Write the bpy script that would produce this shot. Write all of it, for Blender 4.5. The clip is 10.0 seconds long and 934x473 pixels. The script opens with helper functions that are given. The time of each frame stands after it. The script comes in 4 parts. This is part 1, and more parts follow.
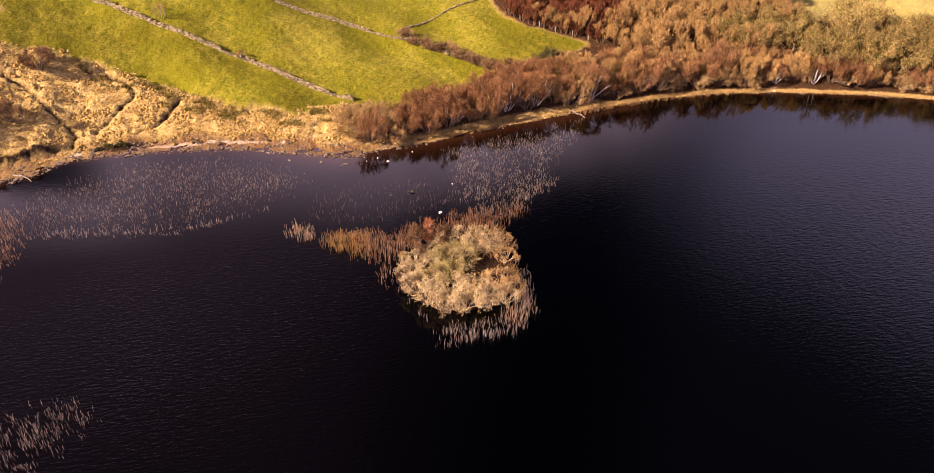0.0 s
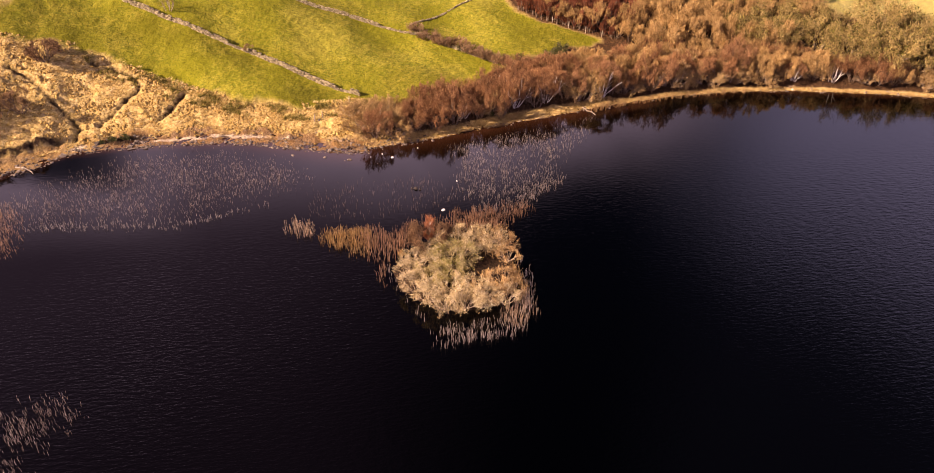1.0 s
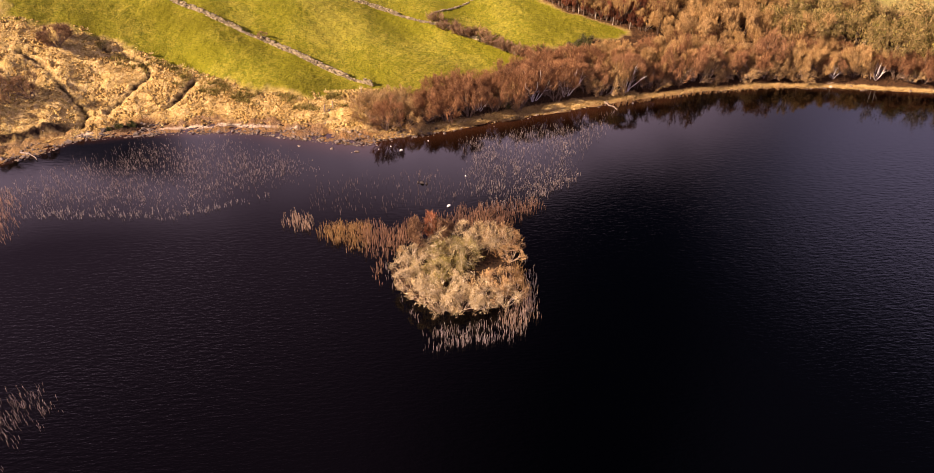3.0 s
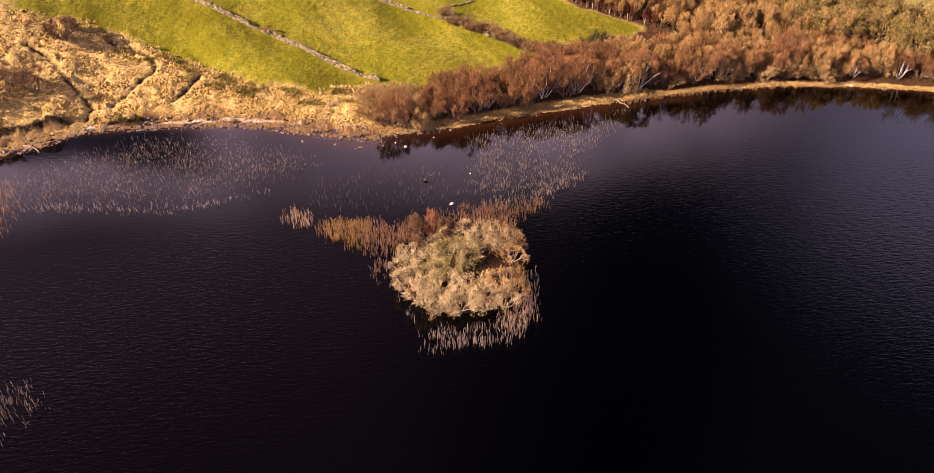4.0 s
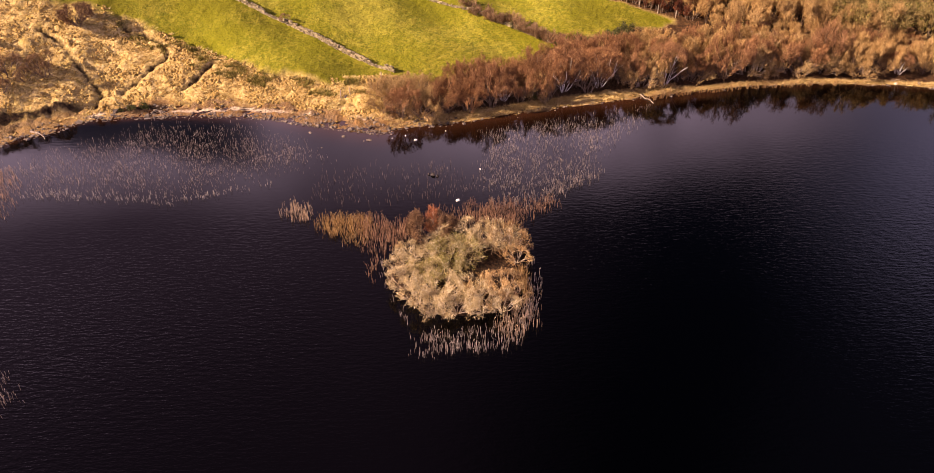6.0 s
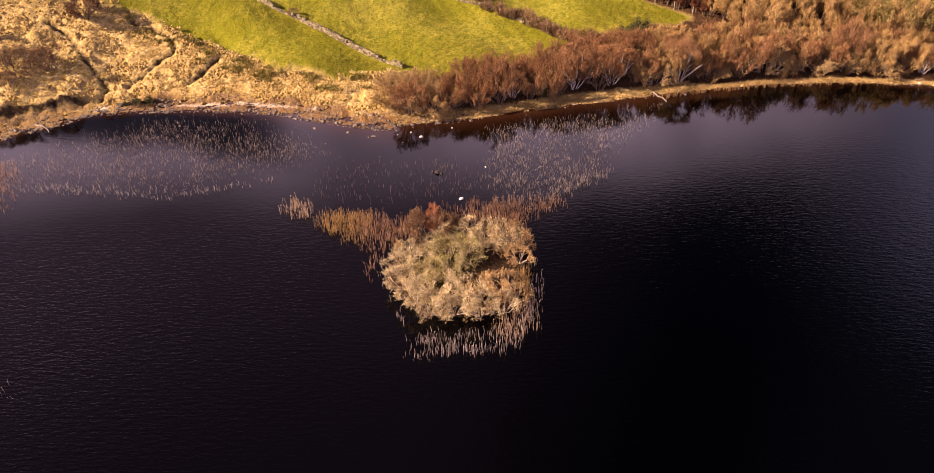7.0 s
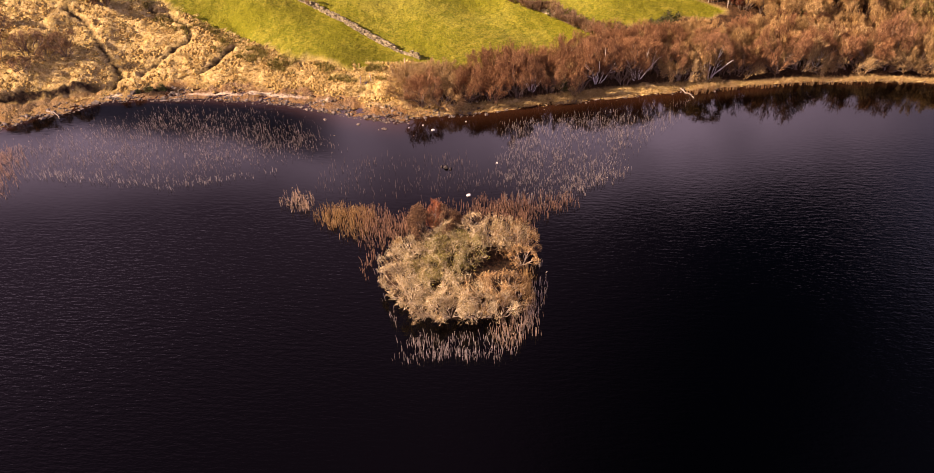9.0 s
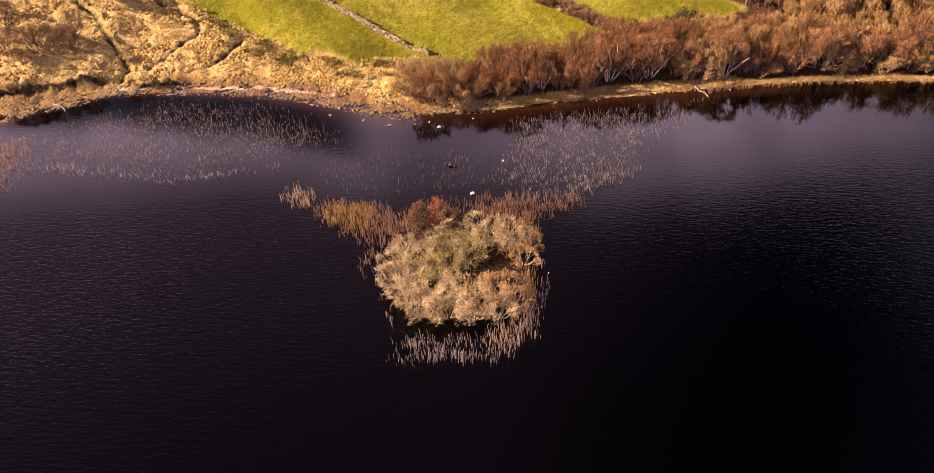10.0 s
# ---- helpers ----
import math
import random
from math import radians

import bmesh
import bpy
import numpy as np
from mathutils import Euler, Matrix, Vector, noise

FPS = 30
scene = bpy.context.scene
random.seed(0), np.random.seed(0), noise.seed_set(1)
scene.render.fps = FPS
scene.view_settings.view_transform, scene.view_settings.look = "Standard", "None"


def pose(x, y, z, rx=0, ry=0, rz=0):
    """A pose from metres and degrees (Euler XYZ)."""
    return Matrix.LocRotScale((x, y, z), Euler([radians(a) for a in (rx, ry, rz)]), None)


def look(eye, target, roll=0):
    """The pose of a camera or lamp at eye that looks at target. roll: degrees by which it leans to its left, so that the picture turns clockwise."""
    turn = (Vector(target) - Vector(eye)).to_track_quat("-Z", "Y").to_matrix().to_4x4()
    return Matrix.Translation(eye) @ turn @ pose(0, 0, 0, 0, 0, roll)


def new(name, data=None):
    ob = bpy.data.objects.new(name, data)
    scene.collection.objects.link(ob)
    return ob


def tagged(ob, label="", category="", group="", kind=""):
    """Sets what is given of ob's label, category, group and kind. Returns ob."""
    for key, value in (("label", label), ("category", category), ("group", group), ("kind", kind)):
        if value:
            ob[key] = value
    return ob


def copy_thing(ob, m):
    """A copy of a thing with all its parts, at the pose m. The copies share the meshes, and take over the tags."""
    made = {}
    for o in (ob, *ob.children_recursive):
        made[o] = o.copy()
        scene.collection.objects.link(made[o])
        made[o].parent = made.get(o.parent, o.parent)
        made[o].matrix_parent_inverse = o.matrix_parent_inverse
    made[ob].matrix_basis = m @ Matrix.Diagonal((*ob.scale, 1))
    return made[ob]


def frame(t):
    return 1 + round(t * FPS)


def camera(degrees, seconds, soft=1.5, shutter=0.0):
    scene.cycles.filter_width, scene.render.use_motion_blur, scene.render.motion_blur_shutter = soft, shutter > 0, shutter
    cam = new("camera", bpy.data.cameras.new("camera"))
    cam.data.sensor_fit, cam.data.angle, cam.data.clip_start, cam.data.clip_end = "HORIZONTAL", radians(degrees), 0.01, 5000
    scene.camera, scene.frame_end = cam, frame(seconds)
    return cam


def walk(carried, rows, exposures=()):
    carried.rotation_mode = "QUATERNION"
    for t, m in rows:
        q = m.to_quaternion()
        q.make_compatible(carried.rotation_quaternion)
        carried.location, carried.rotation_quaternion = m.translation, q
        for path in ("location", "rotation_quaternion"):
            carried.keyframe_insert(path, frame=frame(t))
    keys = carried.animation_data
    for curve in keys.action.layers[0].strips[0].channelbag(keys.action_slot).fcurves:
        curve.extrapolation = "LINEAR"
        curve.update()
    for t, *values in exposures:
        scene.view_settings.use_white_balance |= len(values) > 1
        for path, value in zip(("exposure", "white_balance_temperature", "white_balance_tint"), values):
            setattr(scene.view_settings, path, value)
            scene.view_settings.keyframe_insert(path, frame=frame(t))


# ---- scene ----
cam = camera(60.0, 10.0, soft=0.55)
PATH = [
    (0, (-12.335, -74.232, 59.284), (1.907, -11.928, 11.166), 2.95),
    (1, (-9.585, -72.993, 58.155), (2.445, -10.413, 9.792), 2.50),
    (2.5, (-5.622, -70.909, 56.409), (3.104, -8.038, 7.715), 1.77),
    (4, (-1.867, -68.624, 54.613), (3.535, -5.593, 5.645), 0.99),
    (5.5, (1.665, -66.211, 52.785), (3.703, -3.145, 3.606), 0.19),
    (7, (4.958, -63.748, 50.939), (3.602, -0.770, 1.625), -0.62),
    (8.5, (7.999, -61.308, 49.094), (3.248, 1.462, -0.277), -1.40),
    (10, (10.772, -58.967, 47.264), (2.685, 3.484, -2.076), -2.14),
]
walk(cam, [(t, look(eye, target, roll)) for t, eye, target, roll in PATH], exposures=[(0.0, 1.44, 7000, 40), (10.0, 1.44, 7000, 40)])

# ---- world and sun ----
SUN_TO = Vector((-0.85, -0.20, 0.51)).normalized()
SUN_ELEV = math.asin(SUN_TO.z)
SUN_AZIM = math.atan2(SUN_TO.x, SUN_TO.y)


def build_world():
    w = bpy.data.worlds.new("sky")
    scene.world = w
    w.use_nodes = True
    nt = w.node_tree
    nt.nodes.clear()
    out = nt.nodes.new("ShaderNodeOutputWorld")
    bg = nt.nodes.new("ShaderNodeBackground")
    sky = nt.nodes.new("ShaderNodeTexSky")
    sky.sky_type = "NISHITA"
    sky.sun_disc = False
    sky.sun_elevation = SUN_ELEV
    sky.sun_rotation = SUN_AZIM
    sky.air_density, sky.dust_density, sky.altitude = 0.15, 0.0, 2500
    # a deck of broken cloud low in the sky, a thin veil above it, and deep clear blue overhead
    def math_(op, a, b=0.0):
        m = nt.nodes.new("ShaderNodeMath")
        m.operation = op
        for i, v in enumerate((a, b)):
            if isinstance(v, (int, float)):
                m.inputs[i].default_value = v
            else:
                nt.links.new(v, m.inputs[i])
        return m.outputs[0]

    def step_(v, lo, hi, from_=0.0, to=1.0):
        m = nt.nodes.new("ShaderNodeMapRange")
        m.interpolation_type = "SMOOTHSTEP"
        for k, x in (("From Min", lo), ("From Max", hi), ("To Min", from_), ("To Max", to)):
            m.inputs[k].default_value = x
        nt.links.new(v, m.inputs["Value"])
        return m.outputs[0]

    def noise_(scale, detail):
        n = nt.nodes.new("ShaderNodeTexNoise")
        n.inputs["Scale"].default_value, n.inputs["Detail"].default_value = scale, detail
        nt.links.new(geo.outputs["Generated"], n.inputs["Vector"])
        return math_("SUBTRACT", n.outputs["Fac"], 0.5)

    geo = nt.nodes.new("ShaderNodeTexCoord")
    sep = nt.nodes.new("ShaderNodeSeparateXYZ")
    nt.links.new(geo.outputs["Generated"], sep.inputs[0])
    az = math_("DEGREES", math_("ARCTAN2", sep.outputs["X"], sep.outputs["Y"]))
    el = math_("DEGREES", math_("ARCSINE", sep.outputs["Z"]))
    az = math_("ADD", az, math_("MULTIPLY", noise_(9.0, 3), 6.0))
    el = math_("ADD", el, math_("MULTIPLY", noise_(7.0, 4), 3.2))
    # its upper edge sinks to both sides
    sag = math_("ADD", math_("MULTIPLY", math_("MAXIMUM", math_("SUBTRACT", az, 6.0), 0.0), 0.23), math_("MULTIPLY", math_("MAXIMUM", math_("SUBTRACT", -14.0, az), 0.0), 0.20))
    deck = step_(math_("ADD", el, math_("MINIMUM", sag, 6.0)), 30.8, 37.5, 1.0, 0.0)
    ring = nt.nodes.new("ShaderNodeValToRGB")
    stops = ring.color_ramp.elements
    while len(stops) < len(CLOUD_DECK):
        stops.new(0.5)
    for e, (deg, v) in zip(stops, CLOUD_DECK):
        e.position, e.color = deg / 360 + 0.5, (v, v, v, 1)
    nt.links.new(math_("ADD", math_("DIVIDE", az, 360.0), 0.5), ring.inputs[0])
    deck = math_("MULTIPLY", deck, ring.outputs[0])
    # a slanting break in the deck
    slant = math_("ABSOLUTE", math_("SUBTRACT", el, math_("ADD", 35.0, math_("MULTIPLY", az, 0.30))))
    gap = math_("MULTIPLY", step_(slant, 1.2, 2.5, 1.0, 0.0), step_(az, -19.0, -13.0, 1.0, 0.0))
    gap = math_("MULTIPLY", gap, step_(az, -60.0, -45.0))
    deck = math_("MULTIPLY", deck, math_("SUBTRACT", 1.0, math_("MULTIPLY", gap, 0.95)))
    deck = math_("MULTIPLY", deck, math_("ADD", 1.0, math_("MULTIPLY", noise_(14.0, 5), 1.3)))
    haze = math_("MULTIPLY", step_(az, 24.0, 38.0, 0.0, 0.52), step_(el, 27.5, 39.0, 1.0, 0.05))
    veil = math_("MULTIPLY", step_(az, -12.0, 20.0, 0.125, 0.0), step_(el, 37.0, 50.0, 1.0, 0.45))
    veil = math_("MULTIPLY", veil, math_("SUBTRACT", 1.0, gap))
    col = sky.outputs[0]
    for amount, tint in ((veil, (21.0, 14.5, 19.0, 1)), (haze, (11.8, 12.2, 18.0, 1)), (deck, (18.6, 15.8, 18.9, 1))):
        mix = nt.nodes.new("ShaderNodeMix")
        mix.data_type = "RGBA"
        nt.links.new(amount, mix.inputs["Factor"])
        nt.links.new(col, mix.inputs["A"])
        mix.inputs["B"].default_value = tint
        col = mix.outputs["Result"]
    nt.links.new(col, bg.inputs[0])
    bg.inputs[1].default_value = 0.05
    nt.links.new(bg.outputs[0], out.inputs[0])


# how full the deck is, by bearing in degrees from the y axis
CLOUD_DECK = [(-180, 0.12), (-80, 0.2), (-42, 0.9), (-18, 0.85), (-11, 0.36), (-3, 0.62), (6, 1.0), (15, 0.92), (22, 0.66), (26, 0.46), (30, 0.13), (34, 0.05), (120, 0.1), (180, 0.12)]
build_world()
sun_data = bpy.data.lights.new("sun", "SUN")
sun_data.energy, sun_data.angle, sun_data.color = 5.0, radians(0.5), (1.0, 0.87, 0.61)
sun = new("sun", sun_data)
sun.matrix_world = look(SUN_TO * 300, (0, 0, 0))


# ---- materials ----
def material(name, rough=0.9, spec=0.2):
    m = bpy.data.materials.new(name)
    m.use_nodes = True
    nt = m.node_tree
    b = nt.nodes["Principled BSDF"]
    b.inputs["Roughness"].default_value = rough
    b.inputs["Specular IOR Level"].default_value = spec
    return m, nt, b


def node_noise(nt, scale, detail=3.0, rough=0.55, vec=None, stretch=None):
    if vec is None:
        tc = nt.nodes.new("ShaderNodeTexCoord")
        vec = tc.outputs["Object"]
    if stretch:
        mp = nt.nodes.new("ShaderNodeMapping")
        mp.inputs["Scale"].default_value = stretch
        nt.links.new(vec, mp.inputs[0])
        vec = mp.outputs[0]
    n = nt.nodes.new("ShaderNodeTexNoise")
    n.inputs["Scale"].default_value = scale
    n.inputs["Detail"].default_value = detail
    n.inputs["Roughness"].default_value = rough
    nt.links.new(vec, n.inputs["Vector"])
    return n.outputs["Fac"]


def node_ramp(nt, fac, stops):
    r = nt.nodes.new("ShaderNodeValToRGB")
    el = r.color_ramp.elements
    while len(el) < len(stops):
        el.new(0.5)
    for e, (p, c) in zip(el, stops):
        e.position, e.color = p, (*c, 1)
    nt.links.new(fac, r.inputs[0])
    return r.outputs[0]


def node_mix(nt, fac, a, b, mode="MIX"):
    m = nt.nodes.new("ShaderNodeMix")
    m.data_type, m.blend_type = "RGBA", mode
    for sock, v in (("Factor", fac), ("A", a), ("B", b)):
        s = [i for i in m.inputs if i.name == sock and (i.type == "RGBA" or sock == "Factor" and i.type == "VALUE")][0]
        if isinstance(v, (int, float)):
            s.default_value = v
        elif isinstance(v, tuple):
            s.default_value = (*v, 1)
        else:
            nt.links.new(v, s)
    return [o for o in m.outputs if o.type == "RGBA"][0]


def node_bump(nt, bsdf, height, strength, dist):
    bp = nt.nodes.new("ShaderNodeBump")
    bp.inputs["Strength"].default_value = strength
    bp.inputs["Distance"].default_value = dist
    nt.links.new(height, bp.inputs["Height"])
    nt.links.new(bp.outputs[0], bsdf.inputs["Normal"])
    return bp


def node_attr(nt, name):
    a = nt.nodes.new("ShaderNodeAttribute")
    a.attribute_name = name
    return a.outputs["Fac"]


def node_math(nt, op, a, b):
    m = nt.nodes.new("ShaderNodeMath")
    m.operation = op
    for i, v in enumerate((a, b)):
        if isinstance(v, (int, float)):
            m.inputs[i].default_value = v
        else:
            nt.links.new(v, m.inputs[i])
    return m.outputs[0]


def ground_material():
    m, nt, b = material("ground_cover", 0.95, 0.1)
    big = node_noise(nt, 0.09, 4)
    mid = node_noise(nt, 0.7, 4, 0.6)
    fine = node_noise(nt, 3.2, 4, 0.65)
    tiny = node_noise(nt, 11.0, 2, 0.6)
    tuft = node_noise(nt, 1.9, 4, 0.6)
    pasture = node_ramp(nt, mid, [(0.30, (0.120, 0.128, 0.008)), (0.50, (0.196, 0.180, 0.012)), (0.72, (0.300, 0.258, 0.028))])
    pasture = node_mix(nt, node_ramp(nt, fine, [(0.48, (0, 0, 0)), (0.62, (0.5, 0.5, 0.5))]), pasture, (0.365, 0.322, 0.048))
    pasture = node_mix(nt, node_ramp(nt, tuft, [(0.38, (0.8, 0.8, 0.8)), (0.50, (0, 0, 0))]), pasture, (0.100, 0.115, 0.007))
    pasture = node_mix(nt, node_ramp(nt, big, [(0.44, (0, 0, 0)), (0.60, (0.8, 0.8, 0.8))]), pasture, (0.150, 0.146, 0.006))
    pasture = node_mix(nt, node_ramp(nt, big, [(0.34, (0.45, 0.45, 0.45)), (0.47, (0, 0, 0))]), pasture, (0.310, 0.272, 0.038))
    straw = node_ramp(nt, fine, [(0.28, (0.130, 0.076, 0.024)), (0.44, (0.440, 0.300, 0.110)), (0.70, (0.680, 0.520, 0.240))])
    straw = node_mix(nt, node_ramp(nt, mid, [(0.46, (0, 0, 0)), (0.72, (0.8, 0.8, 0.8))]), straw, (0.40, 0.28, 0.075))
    # small shadows between grass tufts, painted into the pasture as dark specks
    shade_speck = node_noise(nt, 4.6, 3, 0.6)
    pasture = node_mix(nt, node_ramp(nt, shade_speck, [(0.37, (0.55, 0.55, 0.55)), (0.46, (0, 0, 0))]), pasture, (0.060, 0.066, 0.006))
    pasture = node_mix(nt, node_attr(nt, "rank"), pasture, node_mix(nt, 1.0, pasture, (0.80, 0.78, 0.80), "MULTIPLY"))
    litter = node_ramp(nt, fine, [(0.3, (0.022, 0.012, 0.007)), (0.55, (0.075, 0.038, 0.017)), (0.75, (0.170, 0.095, 0.042))])
    gravel = node_ramp(nt, tiny, [(0.36, (0.030, 0.017, 0.010)), (0.50, (0.170, 0.095, 0.045)), (0.70, (0.470, 0.330, 0.190))])
    gravel = node_mix(nt, node_ramp(nt, mid, [(0.45, (0, 0, 0)), (0.62, (1, 1, 1))]), gravel, (0.22, 0.120, 0.045))
    peat = node_ramp(nt, fine, [(0.35, (0.012, 0.008, 0.006)), (0.7, (0.065, 0.036, 0.018))])
    c = node_mix(nt, node_attr(nt, "green"), straw, pasture)
    c = node_mix(nt, node_attr(nt, "wood"), c, litter)
    c = node_mix(nt, node_attr(nt, "stony"), c, gravel)
    c = node_mix(nt, node_attr(nt, "peat"), c, peat)
    c = node_mix(nt, node_attr(nt, "sand"), c, node_ramp(nt, tiny, [(0.35, (0.36, 0.26, 0.17)), (0.65, (0.68, 0.56, 0.42))]))
    nt.links.new(c, b.inputs["Base Color"])
    rough_h = node_math(nt, "ADD", node_math(nt, "ADD", node_math(nt, "MULTIPLY", fine, 0.6), node_math(nt, "MULTIPLY", tuft, 0.8)), node_math(nt, "MULTIPLY", tiny, 0.3))
    amt = node_math(nt, "SUBTRACT", 1.0, node_math(nt, "MULTIPLY", node_attr(nt, "green"), 0.35))
    node_bump(nt, b, node_math(nt, "MULTIPLY", rough_h, amt), 0.9, 0.35)
    return m


def water_material():
    m, nt, b = material("lake_water", 0.05, 0.5)
    b.inputs["IOR"].default_value = 1.333
    # clear brown water over the bed at the shore, black over the deep
    nt.links.new(node_mix(nt, node_attr(nt, "shallow"), (0.00008, 0.00005, 0.00005), (0.030, 0.011, 0.005)), b.inputs["Base Color"])
    wave = node_noise(nt, 1.7, 2, 0.5, stretch=(0.55, 1.9, 1))
    chop = node_noise(nt, 5.0, 2, 0.5, stretch=(0.7, 1.7, 1))
    h = node_math(nt, "ADD", wave, node_math(nt, "MULTIPLY", chop, 0.35))
    h = node_math(nt, "MULTIPLY", h, node_math(nt, "ADD", 0.035, node_math(nt, "MULTIPLY", node_attr(nt, "open"), 0.75)))
    node_bump(nt, b, h, 0.6, 0.085)
    return m


def twig_material(name, dark, light, tips=None, amount=0.8):
    m, nt, b = material(name, 0.85, 0.15)
    info = nt.nodes.new("ShaderNodeObjectInfo")
    isl = nt.nodes.new("ShaderNodeNewGeometry")
    c = node_ramp(nt, isl.outputs["Random Per Island"], [(0.0, dark), (0.75, light), (1.0, tips or light)])
    tone = node_ramp(nt, info.outputs["Random"], [(0.0, (0.60, 0.53, 0.46)), (0.5, (1.0, 1.0, 1.0)), (1.0, (1.25, 1.20, 1.06))])
    c = node_mix(nt, amount, c, tone, "MULTIPLY")
    nt.links.new(c, b.inputs["Base Color"])
    return m


def grassy_material(name, dark, light):
    m, nt, b = material(name, 0.95, 0.1)
    isl = nt.nodes.new("ShaderNodeNewGeometry")
    f = node_noise(nt, 6.0, 4, 0.65)
    c = node_ramp(nt, f, [(0.3, dark), (0.62, light)])
    c = node_mix(nt, 0.7, c, node_ramp(nt, isl.outputs["Random Per Island"], [(0.0, (0.6, 0.55, 0.42)), (0.6, (1, 1, 1)), (1.0, (1.2, 1.18, 1.1))]), "MULTIPLY")
    nt.links.new(c, b.inputs["Base Color"])
    node_bump(nt, b, f, 0.8, 0.12)
    return m


def bark_material(name, dark, light):
    m, nt, b = material(name, 0.85, 0.2)
    f = node_noise(nt, 5.0, 4, 0.6)
    nt.links.new(node_ramp(nt, f, [(0.35, dark), (0.6, light)]), b.inputs["Base Color"])
    node_bump(nt, b, f, 0.6, 0.03)
    return m


def stone_material(name, dark, light, scale=2.5):
    m, nt, b = material(name, 0.85, 0.3)
    f = node_noise(nt, scale, 5, 0.6)
    isl = nt.nodes.new("ShaderNodeNewGeometry")
    c = node_ramp(nt, f, [(0.3, dark), (0.65, light)])
    tone = node_ramp(nt, isl.outputs["Random Per Island"], [(0.0, (0.5, 0.47, 0.44)), (0.6, (1, 1, 1)), (1.0, (1.4, 1.38, 1.35))])
    c = node_mix(nt, 0.8, c, tone, "MULTIPLY")
    nt.links.new(c, b.inputs["Base Color"])
    node_bump(nt, b, node_noise(nt, scale * 4, 4), 0.7, 0.05)
    return m


GROUND, WATER = ground_material(), water_material()
TW_RED = twig_material("alder_twigs", (0.075, 0.032, 0.016), (0.270, 0.128, 0.058), (0.50, 0.30, 0.15), 0.65)
TW_TAN = twig_material("willow_twigs", (0.125, 0.073, 0.031), (0.460, 0.300, 0.130), (0.74, 0.56, 0.29), 0.65)
TW_ORANGE = twig_material("birch_wood_twigs", (0.125, 0.068, 0.027), (0.460, 0.285, 0.112), (0.68, 0.49, 0.22), 0.55)
TW_DARKRED = twig_material("dense_stand_twigs", (0.070, 0.022, 0.013), (0.230, 0.080, 0.040), (0.36, 0.15, 0.07), 0.5)
TW_ISLE = twig_material("island_twigs", (0.090, 0.058, 0.024), (0.620, 0.475, 0.245), (0.95, 0.88, 0.70))
TW_ISLE_BROWN = twig_material("island_brown_twigs", (0.090, 0.050, 0.020), (0.500, 0.310, 0.130), (0.82, 0.66, 0.42))
TW_ROWAN = twig_material("sapling_twigs", (0.200, 0.070, 0.032), (0.430, 0.165, 0.075), (0.60, 0.30, 0.16))
LEAF_IVY = twig_material("ivy_leaves", (0.024, 0.026, 0.006), (0.115, 0.105, 0.020), (0.26, 0.21, 0.05), 0.5)
LEAF_ISLE = twig_material("island_ivy_leaves", (0.085, 0.078, 0.012), (0.310, 0.275, 0.060), (0.52, 0.47, 0.16))
LEAF_GORSE = twig_material("gorse_leaves", (0.018, 0.026, 0.008), (0.070, 0.080, 0.020), (0.13, 0.12, 0.04))
TW_OLIVE = twig_material("ivy_tree_twigs", (0.100, 0.068, 0.024), (0.360, 0.255, 0.095), (0.58, 0.45, 0.20), 0.5)
TW_THORN = twig_material("thorn_twigs", (0.055, 0.028, 0.015), (0.185, 0.102, 0.052), (0.32, 0.20, 0.11), 0.2)
TW_BUSH = twig_material("bare_bush_twigs", (0.090, 0.048, 0.024), (0.290, 0.170, 0.085), (0.44, 0.29, 0.16), 0.4)
TW_BRAMBLE = twig_material("bramble_twigs", (0.120, 0.070, 0.040), (0.320, 0.200, 0.110), (0.44, 0.30, 0.18))
BARK_MID = bark_material("grey_brown_bark", (0.11, 0.08, 0.055), (0.36, 0.28, 0.21))
BARK_BROWN = bark_material("brown_bark", (0.060, 0.038, 0.026), (0.210, 0.150, 0.105))
BARK_ISLE = bark_material("scrub_bark", (0.20, 0.14, 0.09), (0.62, 0.50, 0.36))
BARK_WHITE = bark_material("white_bark", (0.42, 0.36, 0.31), (0.80, 0.74, 0.66))
REED_PALE = twig_material("pale_reed", (0.240, 0.185, 0.160), (0.540, 0.455, 0.400), (0.76, 0.68, 0.61))
REED_BAY = twig_material("greyed_reed", (0.130, 0.092, 0.080), (0.360, 0.280, 0.250), (0.64, 0.55, 0.52))
REED_TAN = twig_material("tan_reed", (0.200, 0.125, 0.080), (0.540, 0.390, 0.270), (0.74, 0.60, 0.47))
REED_GOLD = twig_material("golden_reed", (0.260, 0.145, 0.050), (0.620, 0.405, 0.165), (0.80, 0.61, 0.34))
REED_RUST = twig_material("rusty_reed", (0.240, 0.130, 0.075), (0.520, 0.310, 0.195), (0.66, 0.46, 0.33))
GRASS_STRAW = twig_material("straw_tussock", (0.290, 0.190, 0.062), (0.680, 0.525, 0.215), (0.82, 0.68, 0.36))
HUMMOCK = grassy_material("hummock_grass", (0.130, 0.072, 0.022), (0.500, 0.345, 0.120))
GRASS_BANK = twig_material("bank_grass_blades", (0.210, 0.130, 0.045), (0.540, 0.390, 0.160), (0.70, 0.55, 0.28))
# near-black brown: the shade below the belt crowns is put into this colour
FOOT_SHADE = twig_material("foot_shade_stems", (0.030, 0.018, 0.010), (0.110, 0.062, 0.032), (0.20, 0.125, 0.065), 0.3)
GRASS_RUSH = twig_material("dark_rush", (0.055, 0.050, 0.012), (0.200, 0.170, 0.040), (0.33, 0.26, 0.08))
